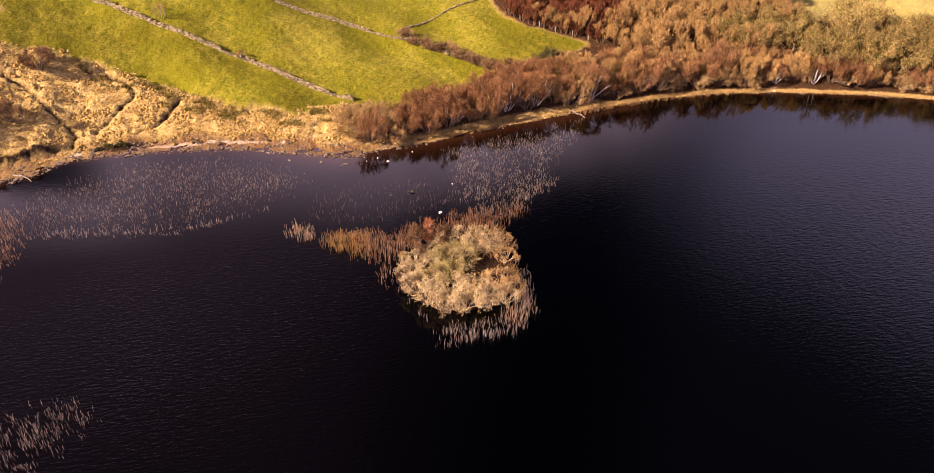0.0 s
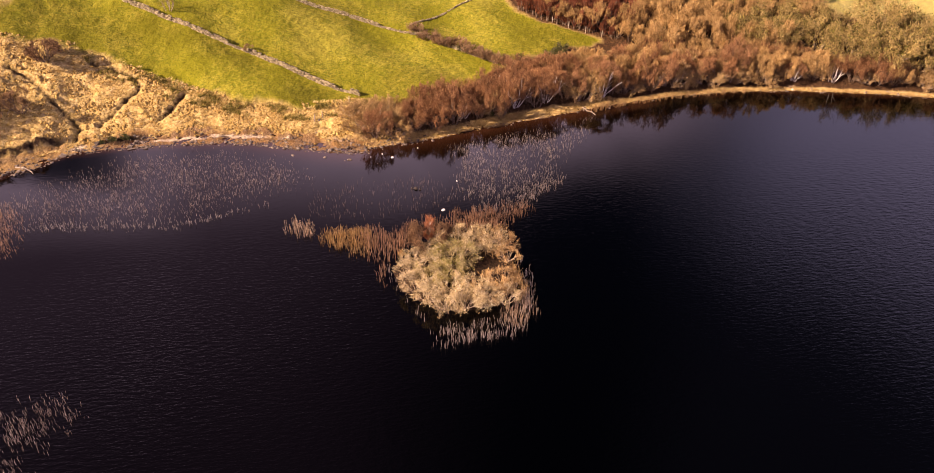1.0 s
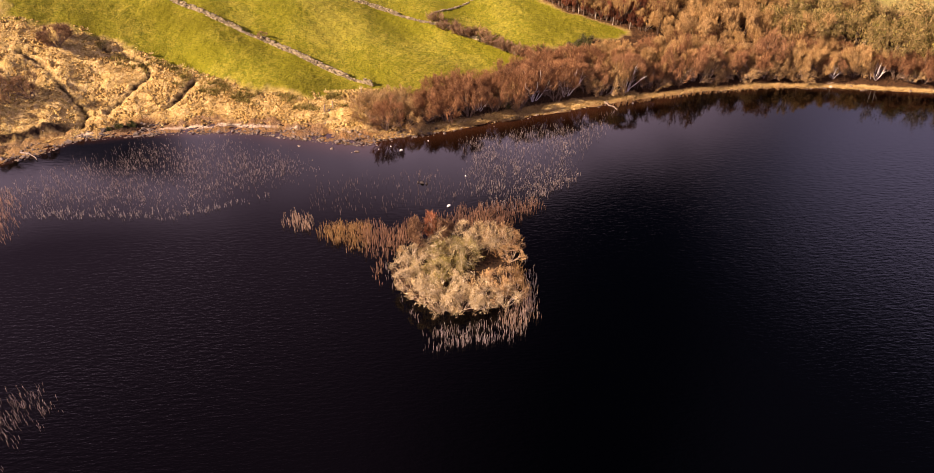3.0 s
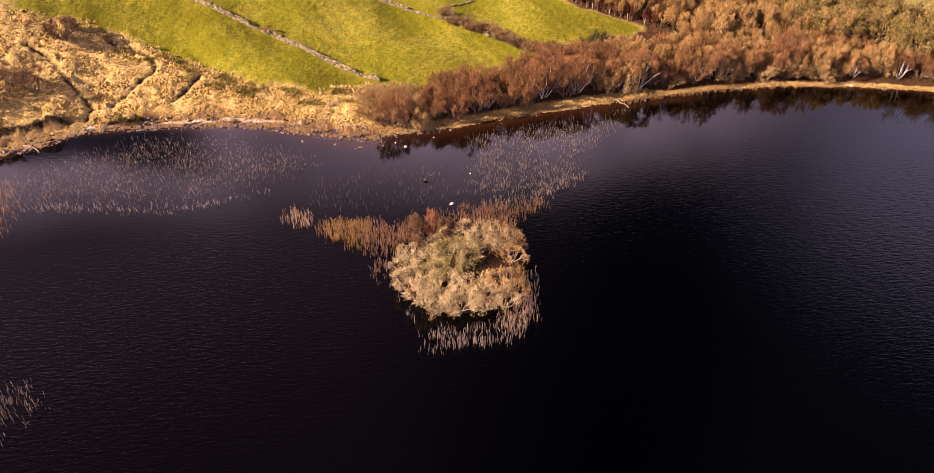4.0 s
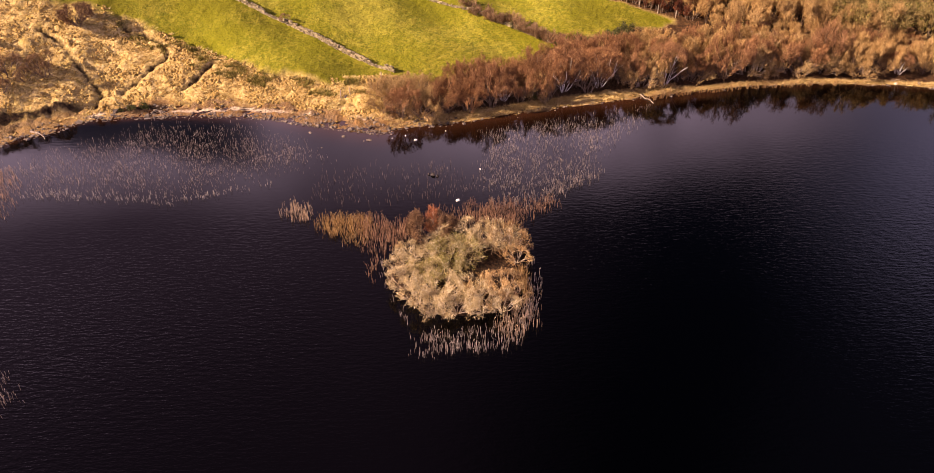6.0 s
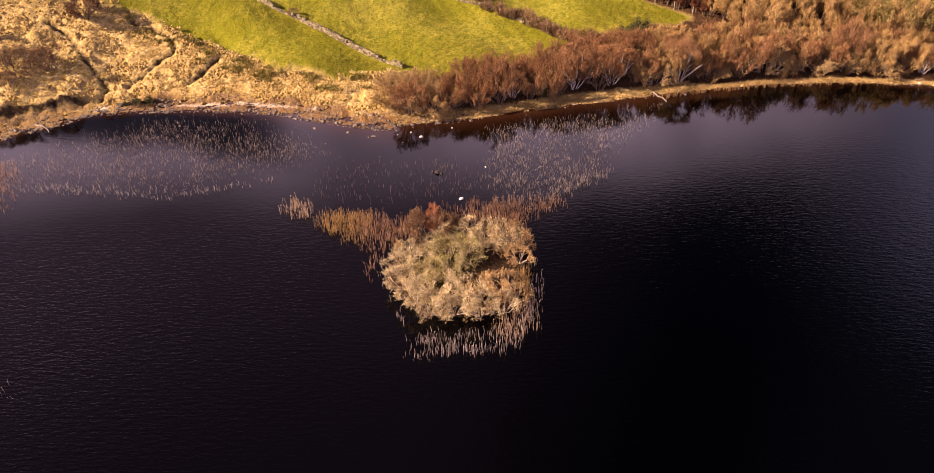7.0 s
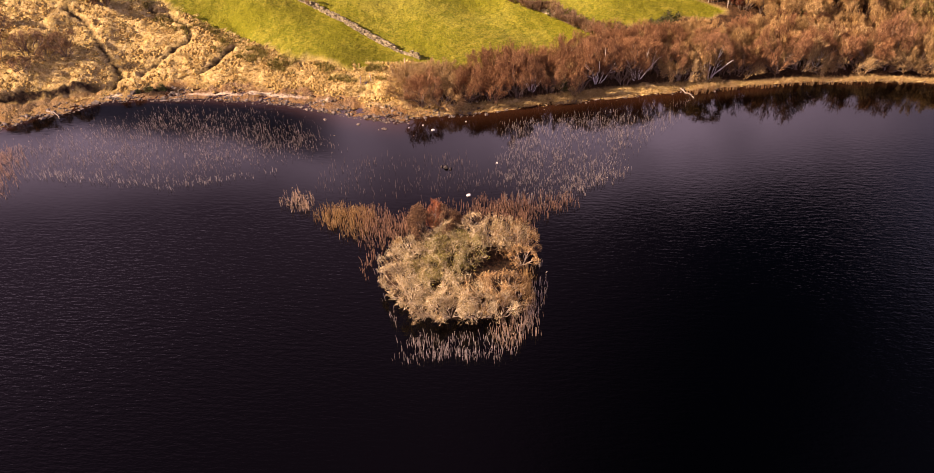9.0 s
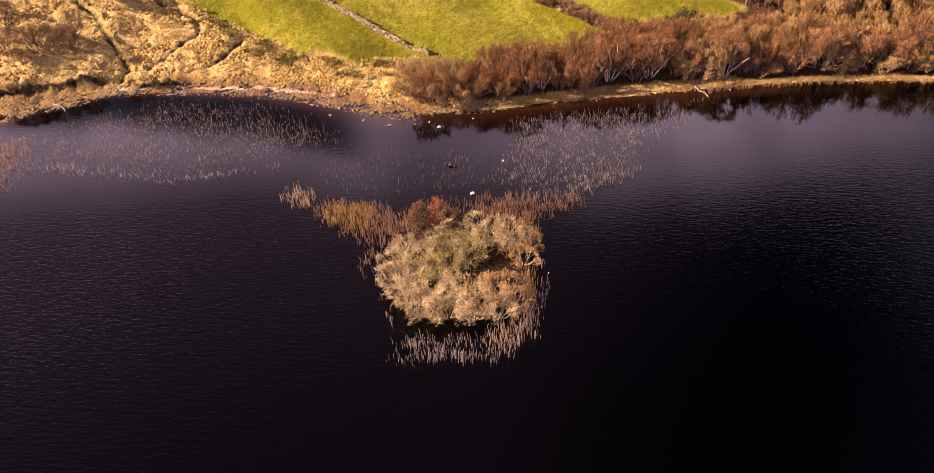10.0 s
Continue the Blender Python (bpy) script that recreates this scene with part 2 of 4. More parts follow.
STONE_WALL = stone_material("wall_stone", (0.045, 0.034, 0.018), (0.38, 0.315, 0.185))
STONE_SHORE = stone_material("shore_stone", (0.035, 0.026, 0.020), (0.19, 0.15, 0.12), 3.0)
STONE_WHITE = stone_material("white_stone", (0.32, 0.29, 0.27), (0.66, 0.63, 0.60), 1.6)
STONE_DARK = stone_material("wet_black_stone", (0.008, 0.006, 0.006), (0.05, 0.04, 0.036), 4.0)
DRIFT = bark_material("driftwood", (0.16, 0.120, 0.085), (0.40, 0.33, 0.26))


# ---- the lie of the land ----
SHORE = [(-400, -60), (-120, -14), (-75, 8), (-62, 15), (-54.6, 18.8), (-52, 21.6), (-48.5, 23), (-45, 25.9), (-43.4, 26.5), (-36, 27.3),
         (-28, 27.2), (-20, 26.2), (-12, 23.6), (-6.3, 22.7), (-4.6, 23.9), (2.3, 24.8), (11.5, 27.4), (21, 29.7), (31, 32.1), (42, 34.2),
         (52.6, 34.9), (63, 34.2), (73, 32.5), (82.7, 30.4), (89, 28.6), (110, 21), (160, -6), (400, -160)]
RISE = [(-80, .33), (-50, .33), (-36, .34), (-22, .28), (-6, .09), (15, .10), (40, .14), (60, .17), (80, .22), (110, .26)]
FIELD_LOW = [(-75, 44), (-55, 45.2), (-47.7, 45.5), (-39.4, 42.3), (-31, 38), (-22.5, 35), (-14, 33), (-6, 34.2), (0, 34.5), (10, 37), (17.4, 43.5),
             (22.5, 46), (30, 48.6), (38.4, 50.7)]
FIELD_RIGHT = [(50.7, 38.4), (57.5, 28.4), (62, 24), (68, 23), (85, 24), (130, 30)]
DITCHES = [[(-54.4, 40.6), (-51.1, 38.9), (-48.9, 36.1), (-46, 33.3), (-44.2, 31.3), (-44.6, 29.3)],
           [(-44.3, 43.9), (-41.0, 42.4), (-38.3, 40.8), (-37.1, 39.2), (-39.5, 35.3), (-42, 32)],
           [(-31.0, 37.6), (-32.2, 35.2), (-33.9, 33.0)], [(-12.3, 28.4), (-11.9, 30.1)], [(-11.0, 28.4), (-10.7, 29.9)]]
DITCH_WIDE = [0.74, 0.74, 0.95, 0.36, 0.36]
SCARP = [(-70, 17.5), (-62, 20.8), (-56, 23.9), (-50, 26.6), (-46, 28.7), (-40, 30.5)]
SAND = [[(-34.1, 28.4), (-31, 28.6), (-27.5, 28.5)], [(-26.6, 29.1), (-23.3, 28.6), (-20.1, 28.1), (-16.3, 27.3)], [(-10.7, 26.8), (-8.9, 25.8)], [(-44.5, 27.4), (-43.2, 28.0)]]

WALL_A = [(-62, 69), (-50, 61.5), (-44.4, 58.4), (-36.6, 54.0), (-28.6, 49.5), (-21.5, 46.2), (-13.7, 41.4), (-5.9, 36.9)]
WALL_B = [(-30, 67), (-18.6, 63), (-10.9, 61.0), (-3.0, 58.6), (5.6, 54.2), (11.9, 49.3), (16.8, 45.3)]
WALL_C = [(3.5, 57.0), (12.3, 63.9), (19.8, 68.6), (30, 75)]


def shore_y(x):
    return np.interp(x, *zip(*SHORE))


def wobble(x, y, f, k=0.0):
    return (np.sin(x * f + 1.3 * np.sin(y * f * 0.7 + k) + k) + np.sin(y * f * 1.13 - 1.1 * np.sin(x * f * 0.8 + 2 * k) + 2.1 * k)) * 0.5


def patchy(x, y, f, seed=0):
    """Smooth random patches of about 1 / f metres, mean 0, deviation 1."""
    q = np.random.default_rng(seed + 500)
    total = 0.0
    for _ in range(11):
        a, k, ph = q.uniform(0, 2 * np.pi), f * q.uniform(0.5, 1.9) * 2 * np.pi / 2.5, q.uniform(0, 6.28)
        total = total + np.sin((x * np.cos(a) + y * np.sin(a)) * k + ph)
    return total / np.sqrt(5.5)


def seg_dist(x, y, line):
    best = np.full(np.shape(x), 1e9)
    for (ax, ay), (bx, by) in zip(line, line[1:]):
        t = np.clip(((x - ax) * (bx - ax) + (y - ay) * (by - ay)) / ((bx - ax) ** 2 + (by - ay) ** 2), 0, 1)
        best = np.minimum(best, np.hypot(x - ax - t * (bx - ax), y - ay - t * (by - ay)))
    return best


def height(x, y):
    x, y = np.asarray(x, float), np.asarray(y, float)
    d = y - shore_y(x) - 0.35 * wobble(x, y, 0.9) - 0.2 * wobble(x, y, 2.3, 1.0)
    s = sum(np.interp(x + k, *zip(*RISE)) for k in (-9, -6, -3, 0, 3, 6, 9)) / 7
    run = np.minimum(d, 50) + 45 * (1 - np.exp(-np.maximum(d - 50, 0) / 60))
    h = 0.07 * np.clip(d, 0, 3) + s * np.maximum(run - 3, 0)
    up = y - np.interp(x, *zip(*SCARP)) - 0.3 * wobble(x, y, 1.4, 3.0)
    h = h + 0.75 * np.clip(up / 0.45, 0, 1) * np.exp(-np.maximum(up, 0) / 7) * np.clip((-44.5 - x) / 3.5, 0, 1)
    h = np.where(d < 0, np.maximum(0.22 * d, -2.5), h)
    back = np.maximum(-320 - y, 0)
    return h + np.minimum(back * 0.12, 30)


def swell(x, y):
    """The gentle rise and fall of the pasture."""
    return 0.30 * patchy(x, y, 0.12, 3)


def cover(x, y):
    """Shares of pasture, wood floor, stony shore, wet peat and pale sand at a place."""
    jit = 0.8 * wobble(x, y, 0.8, 0.4) + 0.4 * wobble(x, y, 2.6, 2.0)
    d = y - shore_y(x)
    low = np.interp(x, *zip(*FIELD_LOW))
    right = np.interp(y, *zip(*FIELD_RIGHT))
    green = np.clip((y + jit - low) / 1.4, 0, 1) * np.clip((right + 0.5 * jit - x) / 0.8, 0, 1)
    green *= np.clip((x + 62 + 2 * jit - 0.15 * (y - 45)) / 4, 0, 1)
    green = np.maximum(green, np.clip((x + jit - 75) / 2, 0, 1) * np.clip((y + jit - 53.5 + (x - 76) * 0.29) / 2, 0, 1) * (0.92 + 0.08 * np.clip(jit, -1, 1)))
    wood = np.clip((x + 7 + jit) / 2, 0, 1) * np.clip((d - np.interp(x, (24, 36), (2.0, 0.8)) + 0.4 * jit) / 0.8, 0, 1) * (1 - green)
    wood *= 1 - np.clip((x + jit - 75) / 2, 0, 1) * np.clip((y + jit - 53.5 + (x - 76) * 0.29) / 2, 0, 1)
    stony = np.clip((x + 46) / 6, 0, 1) * np.clip((2 - x) / 6, 0, 1) * np.clip((4.2 + 1.0 * jit - d) / 1.2, 0, 1)
    stony = np.maximum(stony, np.clip((1.0 + 0.3 * jit - d) / 0.6, 0, 1) * 0.7)
    peat = np.zeros_like(x)
    for line, wide in zip(DITCHES, DITCH_WIDE):
        peat = np.maximum(peat, np.clip((0.46 * wide + 0.18 * wide * jit - seg_dist(x, y, line)) / 0.22, 0, 0.95))
    face = np.abs(y - np.interp(x, *zip(*SCARP)) - 0.2 + 0.3 * jit)
    peat = np.maximum(peat, np.clip((0.55 - face) / 0.3, 0, 1) * np.clip((-45 - x) / 2, 0, 1))
    stony = np.maximum(stony, np.clip((np.interp(x, *zip(*SCARP)) - y) / 0.5, 0, 1) * np.clip((-44 - x) / 2, 0, 1) * 0.85)
    peat = np.maximum(peat, np.clip((1.0 + 0.6 * jit - seg_dist(x, y, [(-40.4, 28.8), (-36.8, 29.0)])) / 0.4, 0, 1))
    peat = np.maximum(peat, np.clip((0.15 - d) / 0.5, 0, 1))
    sand = np.zeros_like(x)
    for line in SAND:
        sand = np.maximum(sand, np.clip((0.34 + 0.28 * jit - seg_dist(x, y, line)) / 0.25, 0, 1))
    slope = np.clip((x + jit - 75) / 2, 0, 1) * np.clip((y + jit - 53.5 + (x - 76) * 0.29) / 2, 0, 1)
    sand = np.maximum(sand, 0.2 * slope)
    return green, wood, stony, peat, sand


def finish(me, mat, smooth=False):
    me.materials.append(mat)
    if smooth:
        me.polygons.foreach_set("use_smooth", [True] * len(me.polygons))
    me.update()
    return me


def grid_mesh(name, xs, ys, zf):
    X, Y = np.meshgrid(xs, ys)
    Z = zf(X, Y)
    nx, ny = len(xs), len(ys)
    v = np.stack([X, Y, Z], -1).reshape(-1, 3)
    i = np.arange(nx * ny).reshape(ny, nx)
    q = np.stack([i[:-1, :-1], i[:-1, 1:], i[1:, 1:], i[1:, :-1]], -1).reshape(-1, 4)
    me = bpy.data.meshes.new(name)
    me.from_pydata(v.tolist(), [], q.tolist())
    return me, X.ravel(), Y.ravel()


def spaced(lo, hi, step, out_lo, out_hi, n):
    a = lo - np.geomspace(1, lo - out_lo, n)[::-1]
    b = hi + np.geomspace(1, out_hi - hi, n)
    return np.concatenate([a, np.arange(lo, hi + step / 2, step), b])


def build_ground():
    def zf(X, Y):
        h = height(X, Y)
        g, wd, st, pt, sd = cover(X, Y)
        d = Y - shore_y(X)
        land = np.clip(d / 2, 0, 1)
        lump = patchy(X, Y, 1.5, 7) + 0.8 * patchy(X, Y, 3.0, 8)
        h = h + land * (1 - g) * (0.11 * lump * (1 - wd) + 0.12 * wobble(X, Y, 1.1)) + land * g * (swell(X, Y) + 0.035 * patchy(X, Y, 1.3, 5))
        cut = np.zeros_like(X)
        for line, wide in zip(DITCHES, DITCH_WIDE):
            cut = np.maximum(cut, wide * np.clip((0.55 * wide + 0.15 * wobble(X, Y, 2.1) - seg_dist(X, Y, line)) / 0.4, 0, 1))
        hollow = np.exp(-((X + 30.6 + (Y - 40.6) * 0.9) / 1.1) ** 2 - ((X + 30.6 - (Y - 40.6) * 2.0) / 5.5) ** 2)
        return h - 0.6 * cut - 0.75 * hollow
    xs = spaced(-80, 112, 0.36, -3000, 3000, 22)
    ys = spaced(13, 82, 0.36, -3000, 3000, 26)
    me, X, Y = grid_mesh("ground", xs, ys, zf)
    for name, a in zip(("green", "wood", "stony", "peat", "sand"), cover(X, Y)):
        me.attributes.new(name, "FLOAT", "POINT").data.foreach_set("value", np.ascontiguousarray(a, dtype=np.float32))
    rank = np.clip((np.interp(X, *zip(*WALL_A)) - Y) / 1.5, 0, 1) * np.clip(0.75 + 0.45 * patchy(X, Y, 0.09, 31), 0, 1)
    rank = np.maximum(rank, 0.9 * np.clip(patchy(X, Y, 0.07, 33) - 0.5, 0, 1))
    me.attributes.new("rank", "FLOAT", "POINT").data.foreach_set("value", np.ascontiguousarray(rank, dtype=np.float32))
    ob = new("ground", finish(me, GROUND, True))
    return tagged(ob, "hillside of green pasture and straw-coloured rough grass above a lake", "ground", kind="structure")


def build_water():
    xs = spaced(-90, 120, 1.5, -3000, 3000, 12)
    ys = spaced(-60, 40, 1.0, -3000, 3000, 12)
    me, X, Y = grid_mesh("water", xs, ys, lambda x, y: 0 * x)
    near = np.clip((12 - Y + 0.2 * (X - 5)) / 22, 0, 1) * np.clip(0.30 + np.maximum(-2 - X, 0) * 0.025 + np.maximum(X - 28, 0) * 0.02, 0, 1)
    near = np.maximum(near, np.clip((X - 38) / 35, 0, 1) * np.clip((24 - Y) / 14, 0, 1) * 0.8)
    me.attributes.new("open", "FLOAT", "POINT").data.foreach_set("value", near.astype(np.float32))
    off = shore_y(X) - Y + 0.5 * wobble(X, Y, 0.5)
    reach = np.interp(X, (-46, -30, -10, 28, 45, 100), (1.2, 2.0, 5.0, 5.0, 1.5, 1.5))
    me.attributes.new("shallow", "FLOAT", "POINT").data.foreach_set("value", (np.clip(1 - off / reach, 0, 1) ** 2.0).astype(np.float32))
    ob = new("water", finish(me, WATER, True))
    return tagged(ob, "dark peaty lake water with fine wind ripples", "lake", kind="structure")


build_ground()
build_water()


# ---- building blocks ----
def part(name, me, mat, parent, label="", smooth=False):
    """Links a mesh as one object under a thing."""
    if mat and not me.materials:
        finish(me, mat, smooth)
    ob = new(name, me)
    ob.parent = parent
    return tagged(ob, label) if label else ob


def rand_unit(rng, n):
    v = rng.normal(size=(n, 3))
    return v / np.linalg.norm(v, axis=1, keepdims=True)


def norm(v):
    return v / np.maximum(np.linalg.norm(v, axis=-1, keepdims=True), 1e-9)


def tubes(p0, p1, r0, r1, sides=3):
    """Vertices and faces of many thin tapered rods; a rod whose end radius is 0 is a spike."""
    p0, p1 = np.asarray(p0, float), np.asarray(p1, float)
    n = len(p0)
    r0, r1 = np.broadcast_to(r0, n)[:, None, None], np.broadcast_to(r1, n)[:, None, None]
    d = norm(p1 - p0)
    ref = np.where(np.abs(d[:, 2:3]) > 0.9, [[1.0, 0, 0]], [[0, 0, 1.0]])
    a = norm(np.cross(d, ref))
    b = np.cross(d, a)
    ang = np.arange(sides) * 2 * np.pi / sides
    ring = a[:, None] * np.cos(ang)[None, :, None] + b[:, None] * np.sin(ang)[None, :, None]
    v = np.concatenate([p0[:, None] + ring * r0, p1[:, None] + ring * np.maximum(r1, 0.0015)], 1).reshape(-1, 3)
    k = np.arange(sides)
    f = np.stack([k, (k + 1) % sides, (k + 1) % sides + sides, k + sides], -1)[None] + (np.arange(n) * 2 * sides)[:, None, None]
    return v, f.reshape(-1, 4)


def spikes(p0, p1, r0, sides=3):
    p0, p1 = np.asarray(p0, float), np.asarray(p1, float)
    n = len(p0)
    r0 = np.broadcast_to(r0, n)[:, None, None]
    d = norm(p1 - p0)
    ref = np.where(np.abs(d[:, 2:3]) > 0.9, [[1.0, 0, 0]], [[0, 0, 1.0]])
    a = norm(np.cross(d, ref))
    b = np.cross(d, a)
    ang = np.arange(sides) * 2 * np.pi / sides
    ring = a[:, None] * np.cos(ang)[None, :, None] + b[:, None] * np.sin(ang)[None, :, None]
    v = np.concatenate([p0[:, None] + ring * r0, p1[:, None]], 1).reshape(-1, 3)
    k = np.arange(sides)
    f = np.stack([k, (k + 1) % sides, np.full(sides, sides)], -1)[None] + (np.arange(n) * (sides + 1))[:, None, None]
    return v, f.reshape(-1, 3)


def blades(rng, p0, p1, r0):
    """Thin flat shoots, wide at the foot and pointed: the finest twigs and grass."""
    p0, p1 = np.asarray(p0, float), np.asarray(p1, float)
    side = norm(np.cross(p1 - p0, rand_unit(rng, len(p0)))) * np.broadcast_to(r0, len(p0))[:, None]
    v = np.stack([p0 - side, p0 + side, p1], 1).reshape(-1, 3)
    return v, np.arange(len(v)).reshape(-1, 3)


def mesh_of(name, *pieces):
    """One mesh from several (vertices, faces) pairs."""
    vs, fs, k = [], [], 0
    for v, f in pieces:
        vs.append(v)
        fs += (f + k).tolist()
        k += len(v)
    me = bpy.data.meshes.new(name)
    me.from_pydata(np.concatenate(vs).tolist(), [], fs)
    return me


def leaves(rng, centres, size):
    """Small leaf blades, one folded pair of triangles each."""
    n = len(centres)
    a, b = rand_unit(rng, n), rand_unit(rng, n)
    b = norm(np.cross(a, b))
    s = size * rng.uniform(0.6, 1.3, (n, 1))
    c = np.asarray(centres)
    v = np.stack([c - a * s, c + b * s * 0.6, c + a * s, c - b * s * 0.6 + np.cross(a, b) * s * 0.3], 1).reshape(-1, 3)
    f = np.array([[0, 1, 2], [0, 2, 3]])[None] + (np.arange(n) * 4)[:, None, None]
    return v, f.reshape(-1, 3)


def shoots(rng, p0, p1, per, length, along, out, up, lo=0.25, centre=None):
    """Child shoots from parent rods: base and tip of each."""
    n = len(p0)
    t = rng.uniform(lo, 1.0, (n, per, 1))
    base = p0[:, None] + t * (p1 - p0)[:, None]
    base = base.reshape(-1, 3)
    pd = np.repeat(norm(p1 - p0), per, 0)
    d = along * pd + out * rand_unit(rng, n * per) + np.array([0, 0, up])
    if centre is not None:
        off = base - centre
        d = d + 0.35 * norm(off)
    d = norm(d)
    return base, base + d * length * rng.uniform(0.6, 1.25, (n * per, 1))


def bent(rng, p0, p1, amount):
    """Splits each rod in two with a kink."""
    mid = (p0 + p1) / 2 + rng.normal(size=p0.shape) * amount * np.linalg.norm(p1 - p0, axis=1, keepdims=True)
    return mid


def tree_parts(seed, tall, spread, stems=4, lean=0.5, counts=(7, 6, 8), twig=0.9, twig_r=0.014, trunk_r=0.09, up=0.35, lo=0.3, crook=0.06, scatter=0.7, dome=None):
    """Limbs and twigs of one bare tree or shrub; dome = (radius, centre height, half height) keeps the crown round."""
    rng = np.random.default_rng(seed)

    def held(p, ease=0.2):
        if dome is None:
            return p
        mid_ = np.array([0, 0, dome[1]])
        q = (p - mid_) / [dome[0], dome[0], dome[2]]
        far = np.linalg.norm(q, axis=1, keepdims=True)
        far = far * (1 + 0.22 * np.sin(3.1 * q[:, :1] + seed) * np.sin(2.7 * q[:, 1:2] + 2 * seed))
        keep = np.minimum(1, (1 + ease * rng.normal(size=far.shape)) / np.maximum(far, 1e-6))
        return mid_ + (p - mid_) * keep
    ang = rng.uniform(0, 2 * np.pi, stems) + np.arange(stems) * 2 * np.pi / stems
    out = rng.uniform(0.3, 1.0, stems)[:, None] * lean
    d = norm(np.stack([np.cos(ang), np.sin(ang), np.zeros(stems)], -1) * out + [0, 0, 1.0])
    base = np.stack([np.cos(ang), np.sin(ang), np.full(stems, -0.6)], -1) * [0.16, 0.16, 0.4]
    tip = base + d * tall * rng.uniform(0.55, 0.8, (stems, 1))
    tip = held(tip, 0.1)
    mid = bent(rng, base, tip, crook)
    limbs = [tubes(base, mid, trunk_r, trunk_r * 0.7, 5), tubes(mid, tip, trunk_r * 0.7, trunk_r * 0.3, 5)]
    a0, a1 = np.concatenate([base + (mid - base) * 0.3, mid]), np.concatenate([mid, tip])
    b0, b1 = shoots(rng, a0, a1, max(2, counts[0] // 2), tall * 0.30 * spread, 0.7, scatter, up, lo)
    b1 = held(b1, 0.16)
    bm_ = bent(rng, b0, b1, crook * 1.3)
    limbs += [tubes(b0, bm_, trunk_r * 0.34, trunk_r * 0.24, 4), tubes(bm_, b1, trunk_r * 0.24, trunk_r * 0.12, 3)]
    c0, c1 = shoots(rng, np.concatenate([bm_, b0]), np.concatenate([b1, bm_]), max(2, counts[1] // 2), tall * 0.17 * spread, 0.7, scatter, up, 0.25)
    c1 = held(c1, 0.2)
    fine = [tubes(c0, c1, trunk_r * 0.15, twig_r * 0.7, 3)]
    e0, e1 = shoots(rng, np.concatenate([c0, bm_]), np.concatenate([c1, b1]), counts[2], twig, 0.75, scatter * 0.8, up * 1.1, 0.15)
    e1 = held(e1)
    fine.append(blades(rng, e0, e1, twig_r * 1.35 * rng.uniform(0.7, 1.3, len(e0))))
    return limbs, fine, np.concatenate([e0, c1]), rng


def forked_parts(seed, dome, stems=7, levels=5, forks=3, spread=0.55, up=0.15, first=0.34, shrink=0.74, r0=0.05, thin=0.66, twig_r=0.014, fan=0.9, rest=2):
    """Limbs and twigs of a shrub that forks again and again inside a lumpy dome (radius, centre height, half height)."""
    rng = np.random.default_rng(seed)
    mid_ = np.array([0, 0, dome[1]])
    half = np.array([dome[0], dome[0], dome[2]])

    def held(p):
        q = (p - mid_) / half
        far = np.linalg.norm(q, axis=1, keepdims=True)
        lump = 1 + 0.11 * np.sin(3.3 * q[:, :1] + seed) * np.sin(2.9 * q[:, 1:2] + 2 * seed) + 0.07 * np.sin(7 * q[:, :1] + 3 * seed) + 0.07 * np.sin(6 * q[:, 1:2])
        keep = np.minimum(1, lump * (1 + 0.10 * rng.normal(size=far.shape)) / np.maximum(far, 1e-6))
        p = mid_ + (p - mid_) * keep
        p[:, 2] = np.maximum(p[:, 2], 0.02)
        return p
    size = (dome[0] + dome[1] + dome[2]) * 0.62
    ang = np.arange(stems) * 2.4 + rng.uniform(0, 1, stems)
    out = np.sqrt((np.arange(stems) + 0.5) / stems)[:, None] * fan
    d = norm(np.stack([np.cos(ang), np.sin(ang), np.zeros(stems)], -1) * out + [0, 0, 0.75])
    p0 = np.stack([np.cos(ang) * 0.15, np.sin(ang) * 0.15, np.full(stems, -0.3)], -1)
    length, r, limbs, fine, ends = size * first + 0.2, r0, [], [], []
    p1 = held(p0 + d * length * rng.uniform(0.8, 1.2, (stems, 1)))
    for level in range(levels):
        kink = (p0 + p1) / 2 + rng.normal(size=p0.shape) * 0.09 * length
        if level <= rest:
            limbs += [tubes(p0, kink, r, r * 0.85, 4 if level < 2 else 3), tubes(kink, p1, r * 0.85, r * thin, 4 if level < 2 else 3)]
        else:
            fine.append(blades(rng, p0, p1, np.maximum(r, twig_r) * rng.uniform(0.7, 1.3, len(p0))))
        if level >= levels - 2:
            ends.append(p1)
        n = len(p1)
        along = np.repeat(norm(p1 - p0), forks, 0)
        start = np.repeat(p1, forks, 0)
        back = np.repeat(p1 - p0, forks, 0)
        start = start - back * rng.uniform(0, 0.55, (n * forks, 1)) * (np.arange(n * forks) % forks > 0)[:, None]
        outward = norm((start - mid_ * [1, 1, 0.5]) / half)
        d = norm(along + spread * rand_unit(rng, n * forks) * 1.3 + 0.28 * outward + [0, 0, up])
        length, r = length * shrink, r * thin
        p0, p1 = start, held(start + d * length * rng.uniform(0.6, 1.25, (n * forks, 1)))
    fine.append(blades(rng, p0, p1, twig_r * rng.uniform(0.7, 1.3, len(p0))))
    return limbs, fine, np.concatenate(ends + [p1[::2]]), rng


def set_down(ob, x, y, turn, size, sink=0.0, z=None):
    z = float(height(x, y)) if z is None else z
    ob.matrix_basis = Matrix.LocRotScale((x, y, max(z, -0.1) - sink), Euler((0, 0, turn)), (size, size, size * random.uniform(0.9, 1.12)))
    return ob


